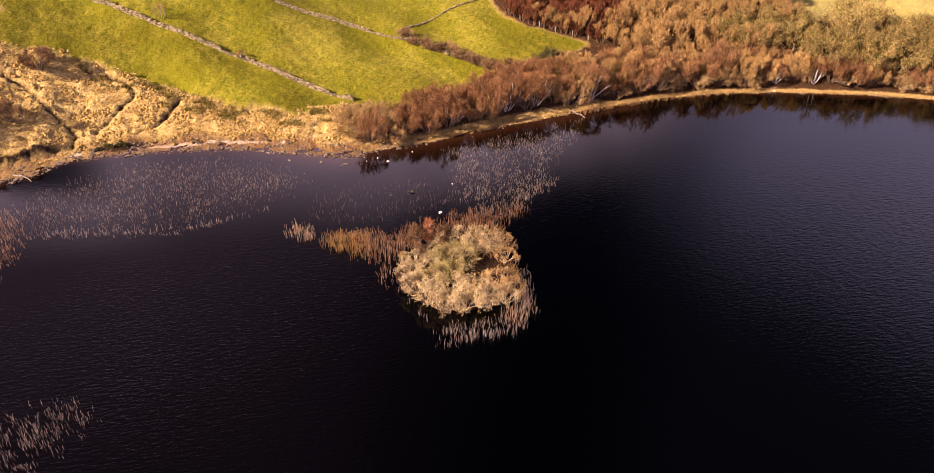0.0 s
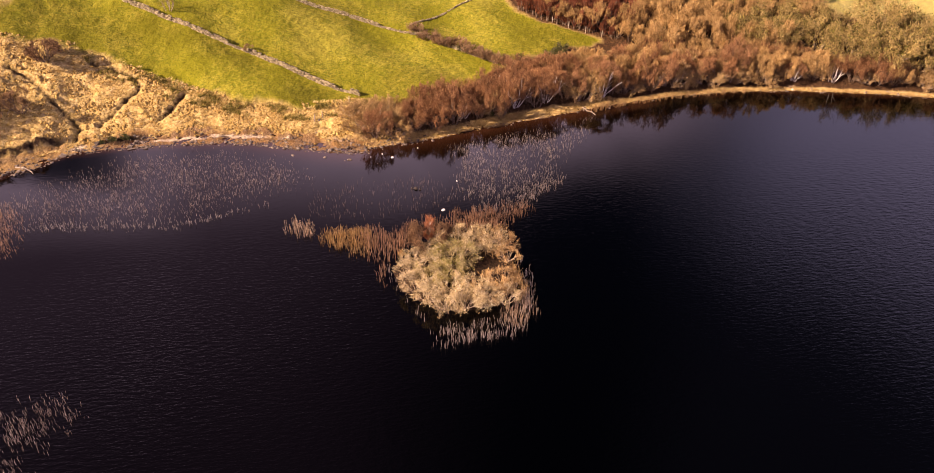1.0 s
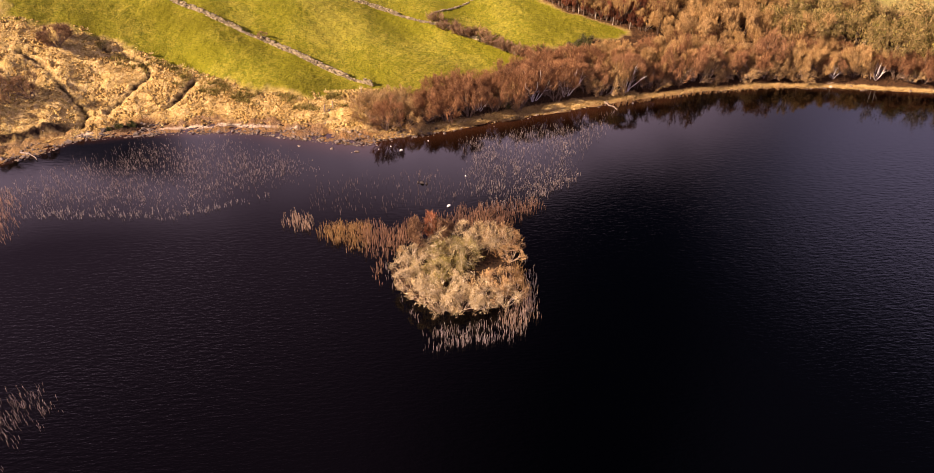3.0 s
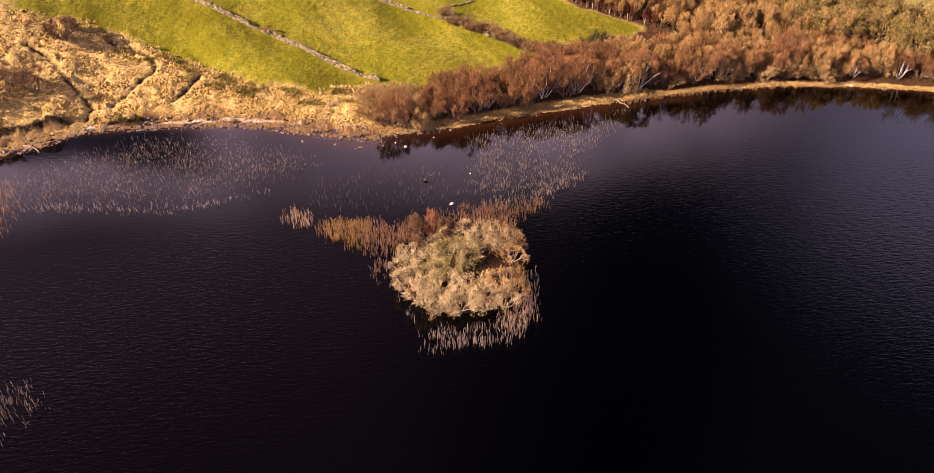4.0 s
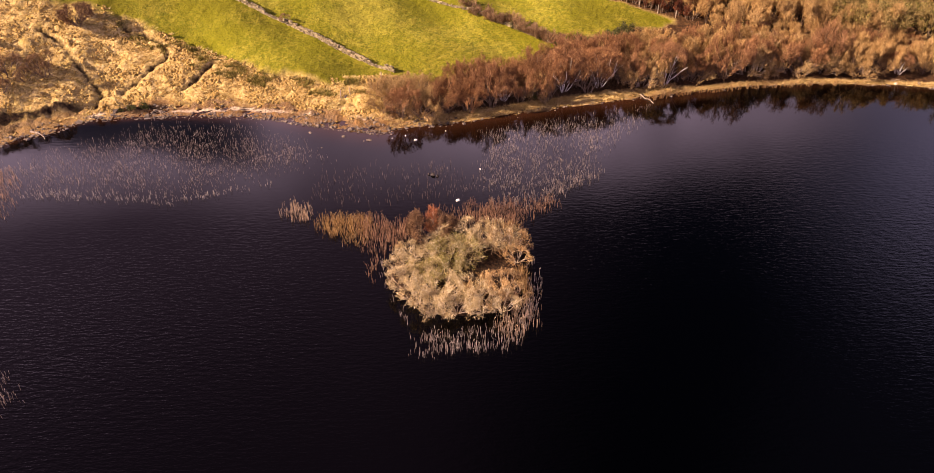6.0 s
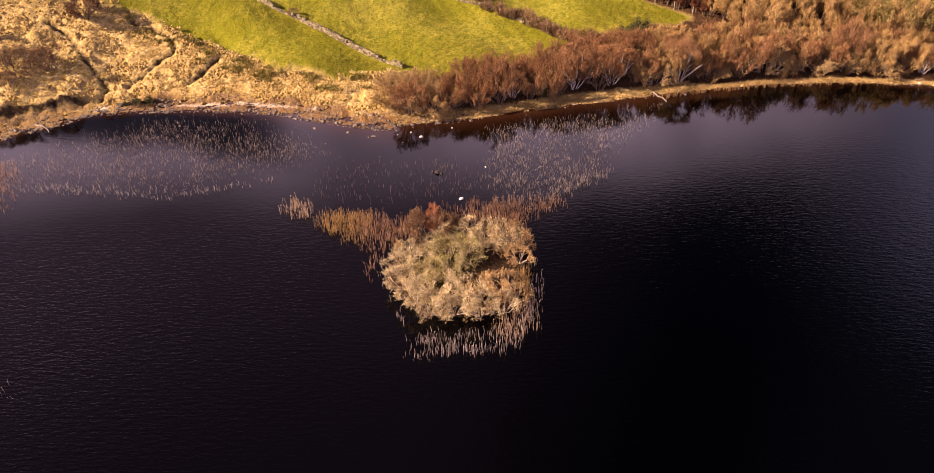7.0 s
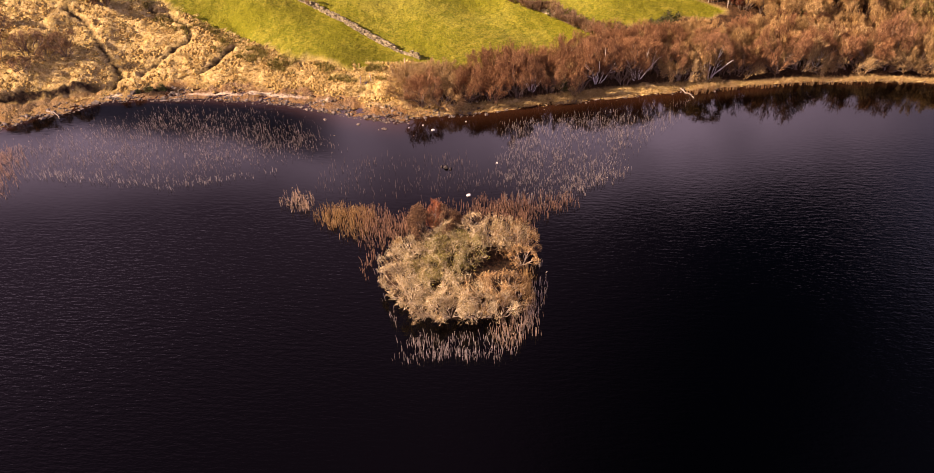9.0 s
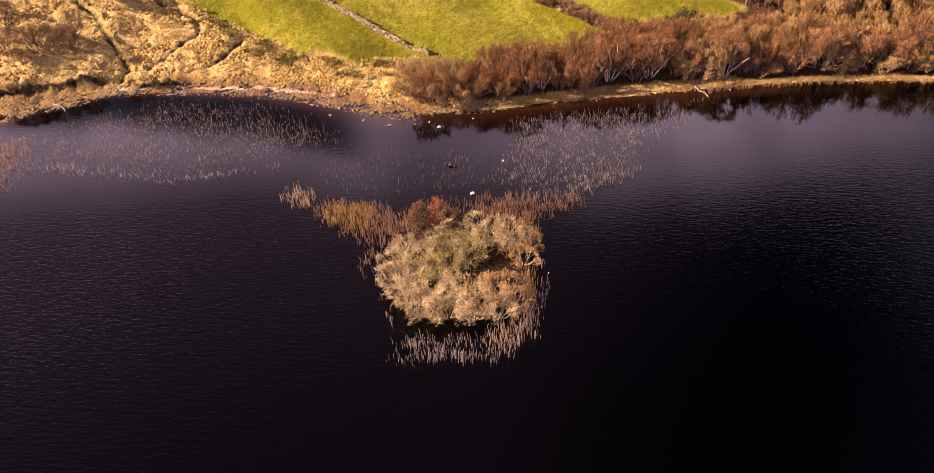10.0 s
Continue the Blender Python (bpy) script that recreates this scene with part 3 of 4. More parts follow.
def make_tree(name, label, category, group, bark, twigs, leaf=None, leaf_n=0, leaf_size=0.1, leaf_spread=0.25, hold=1.0, **kw):
    """A tree thing: an empty at its foot with trunk, crown and, where it has them, leaves."""
    limbs, fine, ends, rng = forked_parts(**kw) if "levels" in kw else tree_parts(**kw)
    root = tagged(new(name), label, category, group)
    part("trunk", mesh_of("trunk", *limbs), bark, root)
    part("crown", mesh_of("crown", *fine), twigs, root)
    if leaf:
        held = ends[rng.random(len(ends)) < hold]
        pick = held[rng.integers(0, len(held), leaf_n)] + rng.normal(size=(leaf_n, 3)) * leaf_spread
        part("ivy" if "ivy" in label else "foliage", mesh_of("leaves", leaves(rng, pick, leaf_size)), leaf, root)
    return root


def plant(kinds, spots, rng, size=(0.85, 1.2), sink=0.1):
    """Sets copies of the given trees on the spots; the first use of each kind is the tree itself."""
    for x, y, k, s in spots:
        tree, used = kinds[k % len(kinds)]
        ob = tree if not used else copy_thing(tree, Matrix())
        kinds[k % len(kinds)][1] = True
        set_down(ob, x, y, rng.uniform(0, 6.28), s * rng.uniform(*size), sink)


def inside(x, y, poly):
    hit = np.zeros(np.shape(x), bool)
    for (ax, ay), (bx, by) in zip(poly, poly[1:] + poly[:1]):
        hit ^= ((ay > y) != (by > y)) & (x < (bx - ax) * (y - ay) / (by - ay + 1e-12) + ax)
    return hit


def scatter(rng, poly, gap, keep=None, tries=9000):
    """Points at least gap apart in a polygon."""
    xs, ys = zip(*poly)
    got = []
    cells = {}
    for _ in range(tries):
        x, y = rng.uniform(min(xs), max(xs)), rng.uniform(min(ys), max(ys))
        if not inside(x, y, poly) or keep and not keep(x, y):
            continue
        c = (int(x // gap), int(y // gap))
        if any((x - u) ** 2 + (y - v) ** 2 < gap * gap for i in (-1, 0, 1) for j in (-1, 0, 1) for u, v in cells.get((c[0] + i, c[1] + j), ())):
            continue
        cells.setdefault(c, []).append((x, y))
        got.append((x, y))
    return got


# ---- stone walls ----
def stone_wall(line, label, tall=1.0, wide=0.55, seed=3, loss=0.05):
    rng = np.random.default_rng(seed)
    vs, fs = [], []
    box = np.array([[x, y, z] for z in (-.5, .5) for y in (-.5, .5) for x in (-.5, .5)])
    quad = np.array([[0, 2, 3, 1], [4, 5, 7, 6], [0, 1, 5, 4], [2, 6, 7, 3], [0, 4, 6, 2], [1, 3, 7, 5]])
    k = 0
    for (ax, ay), (bx, by) in zip(line, line[1:]):
        ln = math.hypot(bx - ax, by - ay)
        ux, uy = (bx - ax) / ln, (by - ay) / ln
        for side in (-1, 1):
            for course in range(5):
                s = rng.uniform(0, 0.3)
                while s < ln:
                    w = rng.uniform(0.22, 0.55) * (0.8 if course == 4 else 1)
                    if course >= 2 and wobble(ax + ux * s, ay + uy * s, 0.55, 2.0) > 0.35 or rng.random() < loss + 0.09 * course:
                        s += w
                        continue
                    off = side * (wide * 0.25) * (1 - course * 0.08) + rng.normal() * 0.03
                    hgt = tall / 5 * rng.uniform(0.85, 1.25)
                    dims = np.array([w * 0.97, wide * rng.uniform(0.45, 0.62), hgt])
                    v = box * dims * rng.uniform(0.78, 1.08, (8, 3))
                    a = rng.normal() * 0.12
                    v = np.stack([v[:, 0] * math.cos(a) - v[:, 1] * math.sin(a), v[:, 0] * math.sin(a) + v[:, 1] * math.cos(a), v[:, 2]], -1)
                    cx, cy = ax + ux * (s + w / 2) - uy * off, ay + uy * (s + w / 2) + ux * off
                    cz = float(height(cx, cy)) + swell(cx, cy) + tall / 5 * (course + 0.45) + 0.04 * wobble(cx, cy, 1.7)
                    vs.append(np.stack([cx + v[:, 0] * ux - v[:, 1] * uy, cy + v[:, 0] * uy + v[:, 1] * ux, cz + v[:, 2]], -1))
                    fs.append(quad + k)
                    k += 8
                    s += w
    root = tagged(new("stone_wall"), label, "stone wall", "field walls")
    me = mesh_of("stones", (np.concatenate(vs), np.concatenate(fs)))
    tagged(part("stones", me, STONE_WALL, root), kind="stuff")
    return root


stone_wall(WALL_A, "tumbledown dry-stone wall of grey boulders crossing green pasture", 0.75, 0.40, 3)
stone_wall(WALL_B, "low dry-stone wall overgrown with bramble between two fields", 0.6, 0.42, 5)
stone_wall(WALL_C, "thin line of old field stones across the pasture", 0.26, 0.36, 8, 0.5)

# ---- woods on the far shore ----
rng = np.random.default_rng(11)
alders = [[make_tree("alder_tree", "bare reddish-brown alder with several grey stems on the lake shore", "tree", "shore trees", BARK_BROWN, TW_RED,
                     seed=20 + i, dome=(2.2 + 0.15 * i, 2.7, 3.0), stems=7 + i % 3, levels=6, forks=3, spread=0.5, up=0.26, first=0.30, r0=0.085, twig_r=0.014, fan=0.55, rest=2), False] for i in range(4)]
willows = [[make_tree("willow_shrub", "bare tan willow shrub with a dense dome of thin twigs", "shrub", "shore shrubs", BARK_MID, TW_TAN,
                      seed=40 + i, dome=(2.4 + 0.2 * i, 1.6, 2.7), stems=10, levels=6, forks=3, spread=0.5, up=0.18, first=0.24, r0=0.065, twig_r=0.014, fan=0.9, rest=2), False] for i in range(3)]
birches = [[make_tree("birch_tree", "bare birch with several pale leaning stems and a purple-brown crown", "tree", "birches", BARK_WHITE, TW_RED,
                      seed=60 + i, dome=(2.9, 3.3, 2.7), stems=6, levels=6, forks=3, spread=0.42, up=0.30, first=0.52, shrink=0.70, r0=0.080, thin=0.56, twig_r=0.012, fan=0.5, rest=1), False] for i in range(2)]
slims = [[make_tree("young_birch", "slim bare young birch, orange-brown twigs, in a dense wood", "tree", "young wood", BARK_BROWN, TW_ORANGE,
                    seed=70 + i, dome=(2.7 + 0.2 * i, 2.8, 3.4), stems=8, levels=6, forks=3, spread=0.42, up=0.45, first=0.32, r0=0.07, twig_r=0.017, fan=0.55, rest=1), False] for i in range(4)]
darks = [[make_tree("thicket_tree", "dark red-brown bare sapling in a close-grown stand", "tree", "dark stand", BARK_BROWN, TW_DARKRED,
                    seed=80 + i, tall=5.0, spread=0.75, stems=4, lean=0.2, counts=(6, 5, 10), twig=0.8, twig_r=0.016, up=0.6, lo=0.15, dome=(1.5, 2.6, 1.9)), False] for i in range(3)]
ivies = [[make_tree("ivy_tree", "olive-brown bare tree with pale crooked limbs clad in green ivy", "tree", "ivy-clad trees", BARK_MID, TW_OLIVE, LEAF_IVY, 1300, 0.10, 0.22, 0.22,
                    seed=90 + i, dome=(3.1, 3.2, 3.3), stems=10, levels=6, forks=3, spread=0.5, up=0.16, first=0.26, r0=0.10, thin=0.62, twig_r=0.017, fan=0.8, rest=1), False] for i in range(3)]


def gorse(seed, label):
    r = np.random.default_rng(seed)
    limbs, fine, ends, _ = tree_parts(seed, 1.5, 1.2, stems=8, lean=1.0, counts=(5, 5, 3), twig=0.35, twig_r=0.012, trunk_r=0.03)
    root = tagged(new("gorse_bush"), label, "bush", "dark bushes")
    part("stems", mesh_of("stems", *limbs, *fine), BARK_BROWN, root)
    pick = ends[r.integers(0, len(ends), 2600)] + r.normal(size=(2600, 3)) * 0.14
    part("foliage", mesh_of("leaves", leaves(r, pick, 0.07)), LEAF_GORSE, root)
    return root


gorses = [[gorse(5, "dark green gorse bush with dense spiny foliage"), False], [gorse(6, "dark green gorse bush with dense spiny foliage"), False]]
brambles = [[make_tree("bramble_bush", "low brown bramble and blackthorn bush in a field hedge", "bush", "hedge bushes", BARK_BROWN, TW_BRAMBLE,
                       seed=100 + i, tall=1.9, spread=1.3, stems=8, lean=1.0, counts=(6, 5, 7), twig=0.45, twig_r=0.014, trunk_r=0.03), False] for i in range(2)]

# belt along the water
belt = [(-7, 27.0), (-4.5, 26.0), (2.5, 27.1), (11.5, 29.8), (21, 32.4), (31, 34.7), (42, 36.7), (52.6, 37.2), (63, 36.6), (73, 35.1), (83, 33.0), (92, 30.9), (104, 25.8),
        (108, 36), (92, 39), (73, 43), (52, 45), (38, 44.5), (27, 42.5), (20, 40), (10, 33.5), (2, 31.2), (-5, 32.5), (-8, 31)]
ivy_poly = [(61.5, 46), (67, 43.6), (74, 39.6), (84, 35.6), (96, 31.4), (106, 28), (110, 36), (96, 43), (82, 48), (68, 52.5), (60, 51)]
spots = []
BIRCHES = [(17.2, 32.6, 0, 0.95), (22.4, 34.0, 1, 0.95), (64.5, 37.0, 0, 0.6), (71.0, 36.0, 1, 0.62), (9.0, 30.4, 0, 0.72), (45.5, 38.4, 1, 0.7)]
for x, y in scatter(rng, belt, 1.58):
    if inside(x, y, ivy_poly) or any(abs(x - bx) < 1.7 and y < by + 1.2 for bx, by, _, _ in BIRCHES):
        continue
    d = y - shore_y(x)
    r = rng.random()
    if x < 1:
        kind, s = ("w", 0.84) if r < 0.75 else ("a", 0.75)
    elif x < 24:
        kind, s = ("a", 0.88) if r < 0.8 else ("w", 0.85) if r < 0.97 else ("b", 0.85)
    elif x < 62:
        kind, s = ("w", 0.9) if r < 0.5 else ("a", 0.9) if r < 0.72 else ("s", 0.72) if r < 0.98 else ("b", 0.8)
    else:
        kind, s = ("w", 0.8) if r < 0.45 else ("a", 0.8) if r < 0.8 else ("s", 0.75)
    if d < 6:
        s *= 1.12 if x < 24 else 1.18 if x < 40 else 1.3 if x < 62 else 1.0
    spots.append((x, y, kind, s))
for key, kinds in (("w", willows), ("a", alders), ("b", birches), ("s", slims)):
    plant(kinds, [(x, y, i, s) for i, (x, y, k, s) in enumerate(spots) if k == key], rng)
plant(birches, BIRCHES, rng, (0.95, 1.05))

# hillside wood
hill = [(39.5, 50), (42, 45), (60, 44), (74, 42), (73, 54), (76, 68), (70, 80), (25, 80), (24.5, 63), (29, 58)]
dark_poly = [(24.5, 62.5), (29, 58.2), (41, 52.5), (46, 56), (44, 64), (40, 78), (25, 78)]
hill_spots, dark_spots = [], []
for x, y in scatter(rng, hill, 2.3, lambda x, y: not inside(x, y, ivy_poly)):
    (dark_spots if inside(x, y, dark_poly) else hill_spots).append((x, y, int(rng.integers(0, 4)), 0.9 if y < 52 else 1.0))
extra = [(x, y, int(rng.integers(0, 3)), 0.95) for x, y in scatter(rng, dark_poly, 1.6)]
extra += [(38.6 - 10.0 * k / 13 + rng.normal() * 0.3, 51.4 + 6.6 * k / 13 + rng.normal() * 0.3, k, 0.5 + 0.25 * rng.random()) for k in range(14)]
extra += [(28.2 - 4.2 * k / 6, 58.2 + 4.4 * k / 6, k, 0.7) for k in range(7)]
plant(darks, extra, rng)
plant(slims, hill_spots[:250], rng, (0.75, 1.15))
plant(alders, hill_spots[250:], rng, (0.9, 1.2))
plant(ivies, [(x, y, int(rng.integers(0, 3)), 1.25) for x, y in scatter(rng, ivy_poly, 4.2)], rng)
plant(gorses, [(38.5, 56, 0, 1.5), (41, 57.5, 1, 1.4), (48.5, 55.2, 0, 1.6), (52, 55, 1, 1.5), (28.0, 46.9, 0, 1.2), (26.2, 46.5, 1, 1.1), (27.0, 44.5, 0, 1.3),
               (61, 47, 1, 1.5), (58, 60, 0, 1.6), (47, 50, 1, 1.3), (34, 38.5, 0, 1.0), (-39.6, 28.9, 0, 0.5), (-38.1, 29.2, 1, 0.5), (-41.0, 28.7, 1, 0.35), (12.5, 31.0, 1, 0.9), (-1.5, 29.4, 0, 0.8)], rng)
# hedge on the middle wall
plant(brambles, [(5.0 + 1.05 * i + rng.normal() * .2, 54.6 - 0.83 * i + rng.normal() * 0.35, i, 0.8 + 0.25 * rng.random()) for i in range(15)], rng)
plant(gorses, [(11.8, 49.6, 0, 0.7), (15.5, 47.0, 1, 0.7), (18.6, 45.6, 0, 0.8), (20.6, 45.9, 1, 0.7)], rng)

# thorn trees on the rough ground
thorns = [[make_tree("hawthorn_tree", "bare brown hawthorn with a round twiggy crown on rough grass", "tree", "thorn trees", BARK_BROWN, TW_THORN,
                     seed=120 + i, dome=(2.4, 2.3, 1.9), stems=7, levels=6, forks=3, spread=0.6, up=0.1, first=0.34, r0=0.10, twig_r=0.026, fan=0.8, rest=2), False] for i in range(2)]
plant(thorns, [(-49.8, 42.7, 0, 0.94)], rng, (0.98, 1.02))
bares = [[make_tree("thorn_bush", "thin bare grey-brown thorn bush in rough grass", "bush", "thorn bushes", BARK_BROWN, TW_BUSH,
                    seed=130 + i, dome=(2.7, 2.1, 1.7), stems=6, levels=6, forks=3, spread=0.5, up=0.2, first=0.4, r0=0.085, twig_r=0.0095, fan=0.9, rest=2), False] for i in range(2)]
plant(bares, [(-55.6, 31.6, 0, 0.85), (-51.4, 32.6, 1, 0.8), (-55.4, 28.2, 1, 0.6), (-59.2, 30.0, 0, 0.85), (-60.8, 34, 1, 0.9), (-53.4, 31.3, 1, 0.55),
              (-22.0, 46.4, 1, 0.3)], rng, (0.95, 1.05))

wall_tree = make_tree("ash_sapling", "thin bare young tree with few twigs beside a field wall", "tree", "", BARK_MID, TW_BUSH,
                      seed=140, dome=(1.7, 2.6, 2.0), stems=4, levels=4, forks=3, spread=0.5, up=0.3, first=0.4, r0=0.07, twig_r=0.012, fan=0.5, rest=2)
set_down(wall_tree, -33.9, 54.3, 0.4, 0.66)


# ---- reed beds ----
def reed_bed(name, label, pts, mat, seed, tall=(1.2, 1.9), thick=0.022, head=0.5):
    """Standing dead reeds: a stem in two lengths, a drooping leaf and a plume on each."""
    r = np.random.default_rng(seed)
    p = np.asarray(pts, float)
    n = len(p)
    h = r.uniform(*tall, n)
    tilt = r.normal(size=(n, 2)) * 0.085 - [0.03, 0.0]
    foot = np.stack([p[:, 0], p[:, 1], np.full(n, -0.25)], -1)
    mid = foot + np.stack([tilt[:, 0] * h * 0.5, tilt[:, 1] * h * 0.5, 0.25 + h * 0.55], -1)
    top = mid + np.stack([tilt[:, 0] * h * 1.1, tilt[:, 1] * h * 1.1, h * 0.42], -1)
    w = thick * r.uniform(0.7, 1.4, n)
    pieces = [tubes(foot, mid, w, w * 0.85, 3), tubes(mid, top, w * 0.85, w * 0.5, 3)]
    has = r.random(n) < head
    if has.any():
        t = top[has]
        plume = t + np.stack([r.normal(size=len(t)) * 0.06 + 0.05, r.normal(size=len(t)) * 0.06, r.uniform(0.12, 0.26, len(t))], -1)
        m = (t + plume) / 2
        pieces += [tubes(t, m, w[has] * 0.6, w[has] * 1.5, 3), spikes(m, plume, w[has] * 1.5)]
    lf = r.random(n) < 0.4
    a = mid[lf]
    d = r.normal(size=(len(a), 3)) * [0.10, 0.10, 0.10] + [0, 0, 0.16]
    pieces.append(spikes(a, a + d, w[lf] * 0.8))
    ob = new(name, finish(mesh_of(name, *pieces), mat))
    return tagged(ob, label, "reeds", kind="stuff")


def sow(r, poly, per_m2, clump=0.0, freq=0.6, k=0.0, soft=0.9, feather=0.7, tuft=1, wide=0.06):
    xs, ys = zip(*poly)
    n = int((max(xs) - min(xs)) * (max(ys) - min(ys)) * per_m2)
    x, y = r.uniform(min(xs), max(xs), n), r.uniform(min(ys), max(ys), n)
    ok = inside(x, y, poly)
    ok &= r.random(n) < np.clip(seg_dist(x, y, poly + poly[:1]) / feather, 0.06, 1) ** 1.3
    if clump:
        thick = 0.7 * patchy(x, y, freq * 0.35, int(k * 10)) + 0.7 * patchy(x, y, freq * 1.6, int(k * 10) + 3)
        ok &= thick > (clump - 0.5) * 3.2 + r.normal(size=n) * soft
    p = np.repeat(np.stack([x[ok], y[ok]], -1), tuft, 0)
    return p[r.random(len(p)) < 0.8] if tuft == 1 else p + r.normal(size=p.shape) * wide


r = np.random.default_rng(31)
bay = [(-60, 12), (-52, 4), (-45.5, 9.0), (-36, 8.4), (-27, 8.4), (-23, 10.5), (-18, 12), (-11, 16), (-14, 21.0), (-22, 25.3), (-30, 26.2), (-37, 26.3), (-43, 22.5), (-50, 18), (-56, 15)]
reed_bed("reed_bed", "sparse pale dead reeds standing in a shallow bay", sow(r, bay, 30, 0.50, 0.8, 0.0, 2.2, 4.0, 1), REED_BAY, 1, (0.18, 0.50), 0.0070, 0.2)
edge = [(-46, 8.2), (-27, 7.2), (-18, 11), (-17.2, 12.6), (-24, 10.4), (-28, 9.5), (-46, 11)]
reed_bed("reed_bed", "line of pale reeds at the outer edge of the bay", sow(r, edge, 26, 0.56, 0.7, 2.0, 1.4, 1.8, 2, 0.16), REED_PALE, 2, (0.25, 0.6), 0.0085, 0.3)
corner = [(-66, 10), (-60, -4), (-48, -3), (-45.2, 5), (-46, 12), (-49, 15.5), (-56, 15)]
reed_bed("reed_bed", "thick rust-coloured reeds in the corner of the bay", sow(r, corner, 80, 0.42, 0.8, 1.0, 2.0, 4.0, 1), REED_RUST, 3, (0.25, 0.6), 0.0090, 0.3)
mid_poly = [(-15, 7.5), (-14, 15), (-2, 17), (6, 16), (8, 9), (2, 7), (-8, 6)]
reed_bed("reed_bed", "thin scatter of pale reeds in open water", sow(r, mid_poly, 7, 0.55, 0.8, 3.0, 1.8, 2.0, 1), REED_BAY, 4, (0.25, 0.7), 0.0085, 0.2)
east = [(4, 10), (5, 19), (4, 23), (14, 26), (23, 28), (30, 30.5), (27, 24), (21, 16), (19.5, 12), (14.5, 8), (10, 7)]
reed_bed("reed_bed", "sparse pale reeds in still water below the wood", sow(r, east, 26, 0.50, 0.8, 4.0, 1.8, 2.5, 1), REED_PALE, 5, (0.22, 0.6), 0.0080, 0.2)
rim = [(6, 5.2), (12, 6.0), (19, 11.4), (20.5, 14), (17, 13.2), (11.5, 9), (6, 8)]
reed_bed("reed_bed", "pale reeds along the rim of a reed bed", sow(r, rim, 15, 0.54, 0.9, 5.0, 1.3, 1.4, 2, 0.14), REED_PALE, 6, (0.35, 0.85), 0.0110, 0.4)
tail = [(-16.8, 5.0), (-16.2, 8.2), (-13.5, 7.6), (-12.0, 5.4), (-12.5, 3.8), (-14, 3.6)]
reed_bed("reed_bed", "tan reeds at the tip of a reed bed beside the islet", sow(r, tail, 26, 0.46, 1.0, 1.0, 1.3, 1.5, 2, 0.16), REED_TAN, 7, (0.35, 0.95), 0.0115, 0.4)
gold = [(-13.4, 3.4), (-12, 5.6), (-8, 6.2), (-5.6, 5.0), (-5.4, 2.0), (-7.2, -0.8), (-10.2, 0.6)]
reed_bed("reed_bed", "dense golden reeds leading to the islet", sow(r, gold, 48, 0.42, 0.7, 2.0, 1.3, 1.8, 2, 0.16), REED_GOLD, 8, (0.35, 1.0), 0.0115, 0.4)
left = [(-8.5, 5.0), (-4.0, 5.6), (-1.0, 4.0), (-1.5, 0.5), (-4.2, -2.0), (-5.2, -6.5), (-6.4, -5.5), (-6.8, -2.0), (-8.0, 1.0)]
reed_bed("reed_bed", "russet and tan reeds fringing the islet", sow(r, left, 22, 0.46, 0.9, 6.0, 1.5, 1.2, 2, 0.16), REED_RUST, 15, (0.35, 1.0), 0.0110, 0.4)
behind = [(-4.5, 0.5), (-3, 6), (3, 7.2), (9, 8.5), (14, 8.5), (15, 6.5), (11, 4), (10, 1.5), (5, 2.3), (0, 1.2)]
reed_bed("reed_bed", "brown reeds on the sheltered side of the islet", sow(r, behind, 24, 0.48, 0.8, 3.0, 1.5, 1.6, 2, 0.16), REED_RUST, 9, (0.35, 0.95), 0.0110, 0.4)
front = [(-5.4, -1.5), (-5.0, -6), (-3.4, -9.6), (-2.2, -13), (-1.6, -16.2), (2.0, -16.4), (5.8, -15.8), (9.4, -14.6), (10.6, -10.5), (11.2, -5), (10.6, -1),
         (9.2, -3), (9.0, -9.6), (7.8, -11.8), (4, -12.2), (0.5, -12.6), (-1.6, -11), (-3.6, -7.4), (-4.2, -3)]
reed_bed("reed_bed", "pale reeds standing in dark water round the islet", sow(r, front, 26, 0.50, 0.8, 1.4, 1.3, 1.5, 2, 0.16), REED_PALE, 10, (0.3, 1.0), 0.0115, 0.35)
gold_e = [(8.3, -4.2), (9.8, -3.6), (10.0, -8.8), (9.0, -9.2), (8.2, -7)]
reed_bed("reed_bed", "tuft of golden reeds at the edge of the islet", sow(r, gold_e, 60), REED_GOLD, 12, (0.9, 1.3), 0.012, 0.5)
corner_e = [(7.6, -9.6), (10.6, -7.6), (11.0, -11.0), (10.2, -13.8), (7.0, -14.4), (5.4, -12.4)]
reed_bed("reed_bed", "russet reeds at the foot of the islet scrub", sow(r, corner_e, 20, 0.46, 0.8, 7.0, 1.2, 1.0, 2, 0.16), REED_TAN, 16, (0.5, 1.15), 0.0115, 0.4)
near = [(-52, -16), (-42, -16.2), (-36, -17.2), (-32.8, -18.8), (-33.5, -22), (-35.5, -26.5), (-38, -32), (-52, -36)]
reed_bed("reed_bed", "ragged patch of pale reeds in open dark water", sow(r, near, 10, 0.60, 0.5, 0.6, 1.2, 3.0, 2, 0.18), REED_BAY, 13, (0.3, 0.8), 0.0095, 0.35)
brink = [(27, 31.0), (33, 32.3), (42, 34.0), (52.6, 34.8), (60, 34.4), (60, 33.9), (52.6, 34.0), (42, 33.1), (33, 31.4), (27, 29.8)]
reed_bed("reed_bed", "fringe of straw-coloured reeds along the brink", sow(r, brink, 14, 0.42, 0.8, 0.6, 0.9, 0.3, 5, 0.05), REED_GOLD, 14, (0.7, 1.15), 0.010, 0.4)


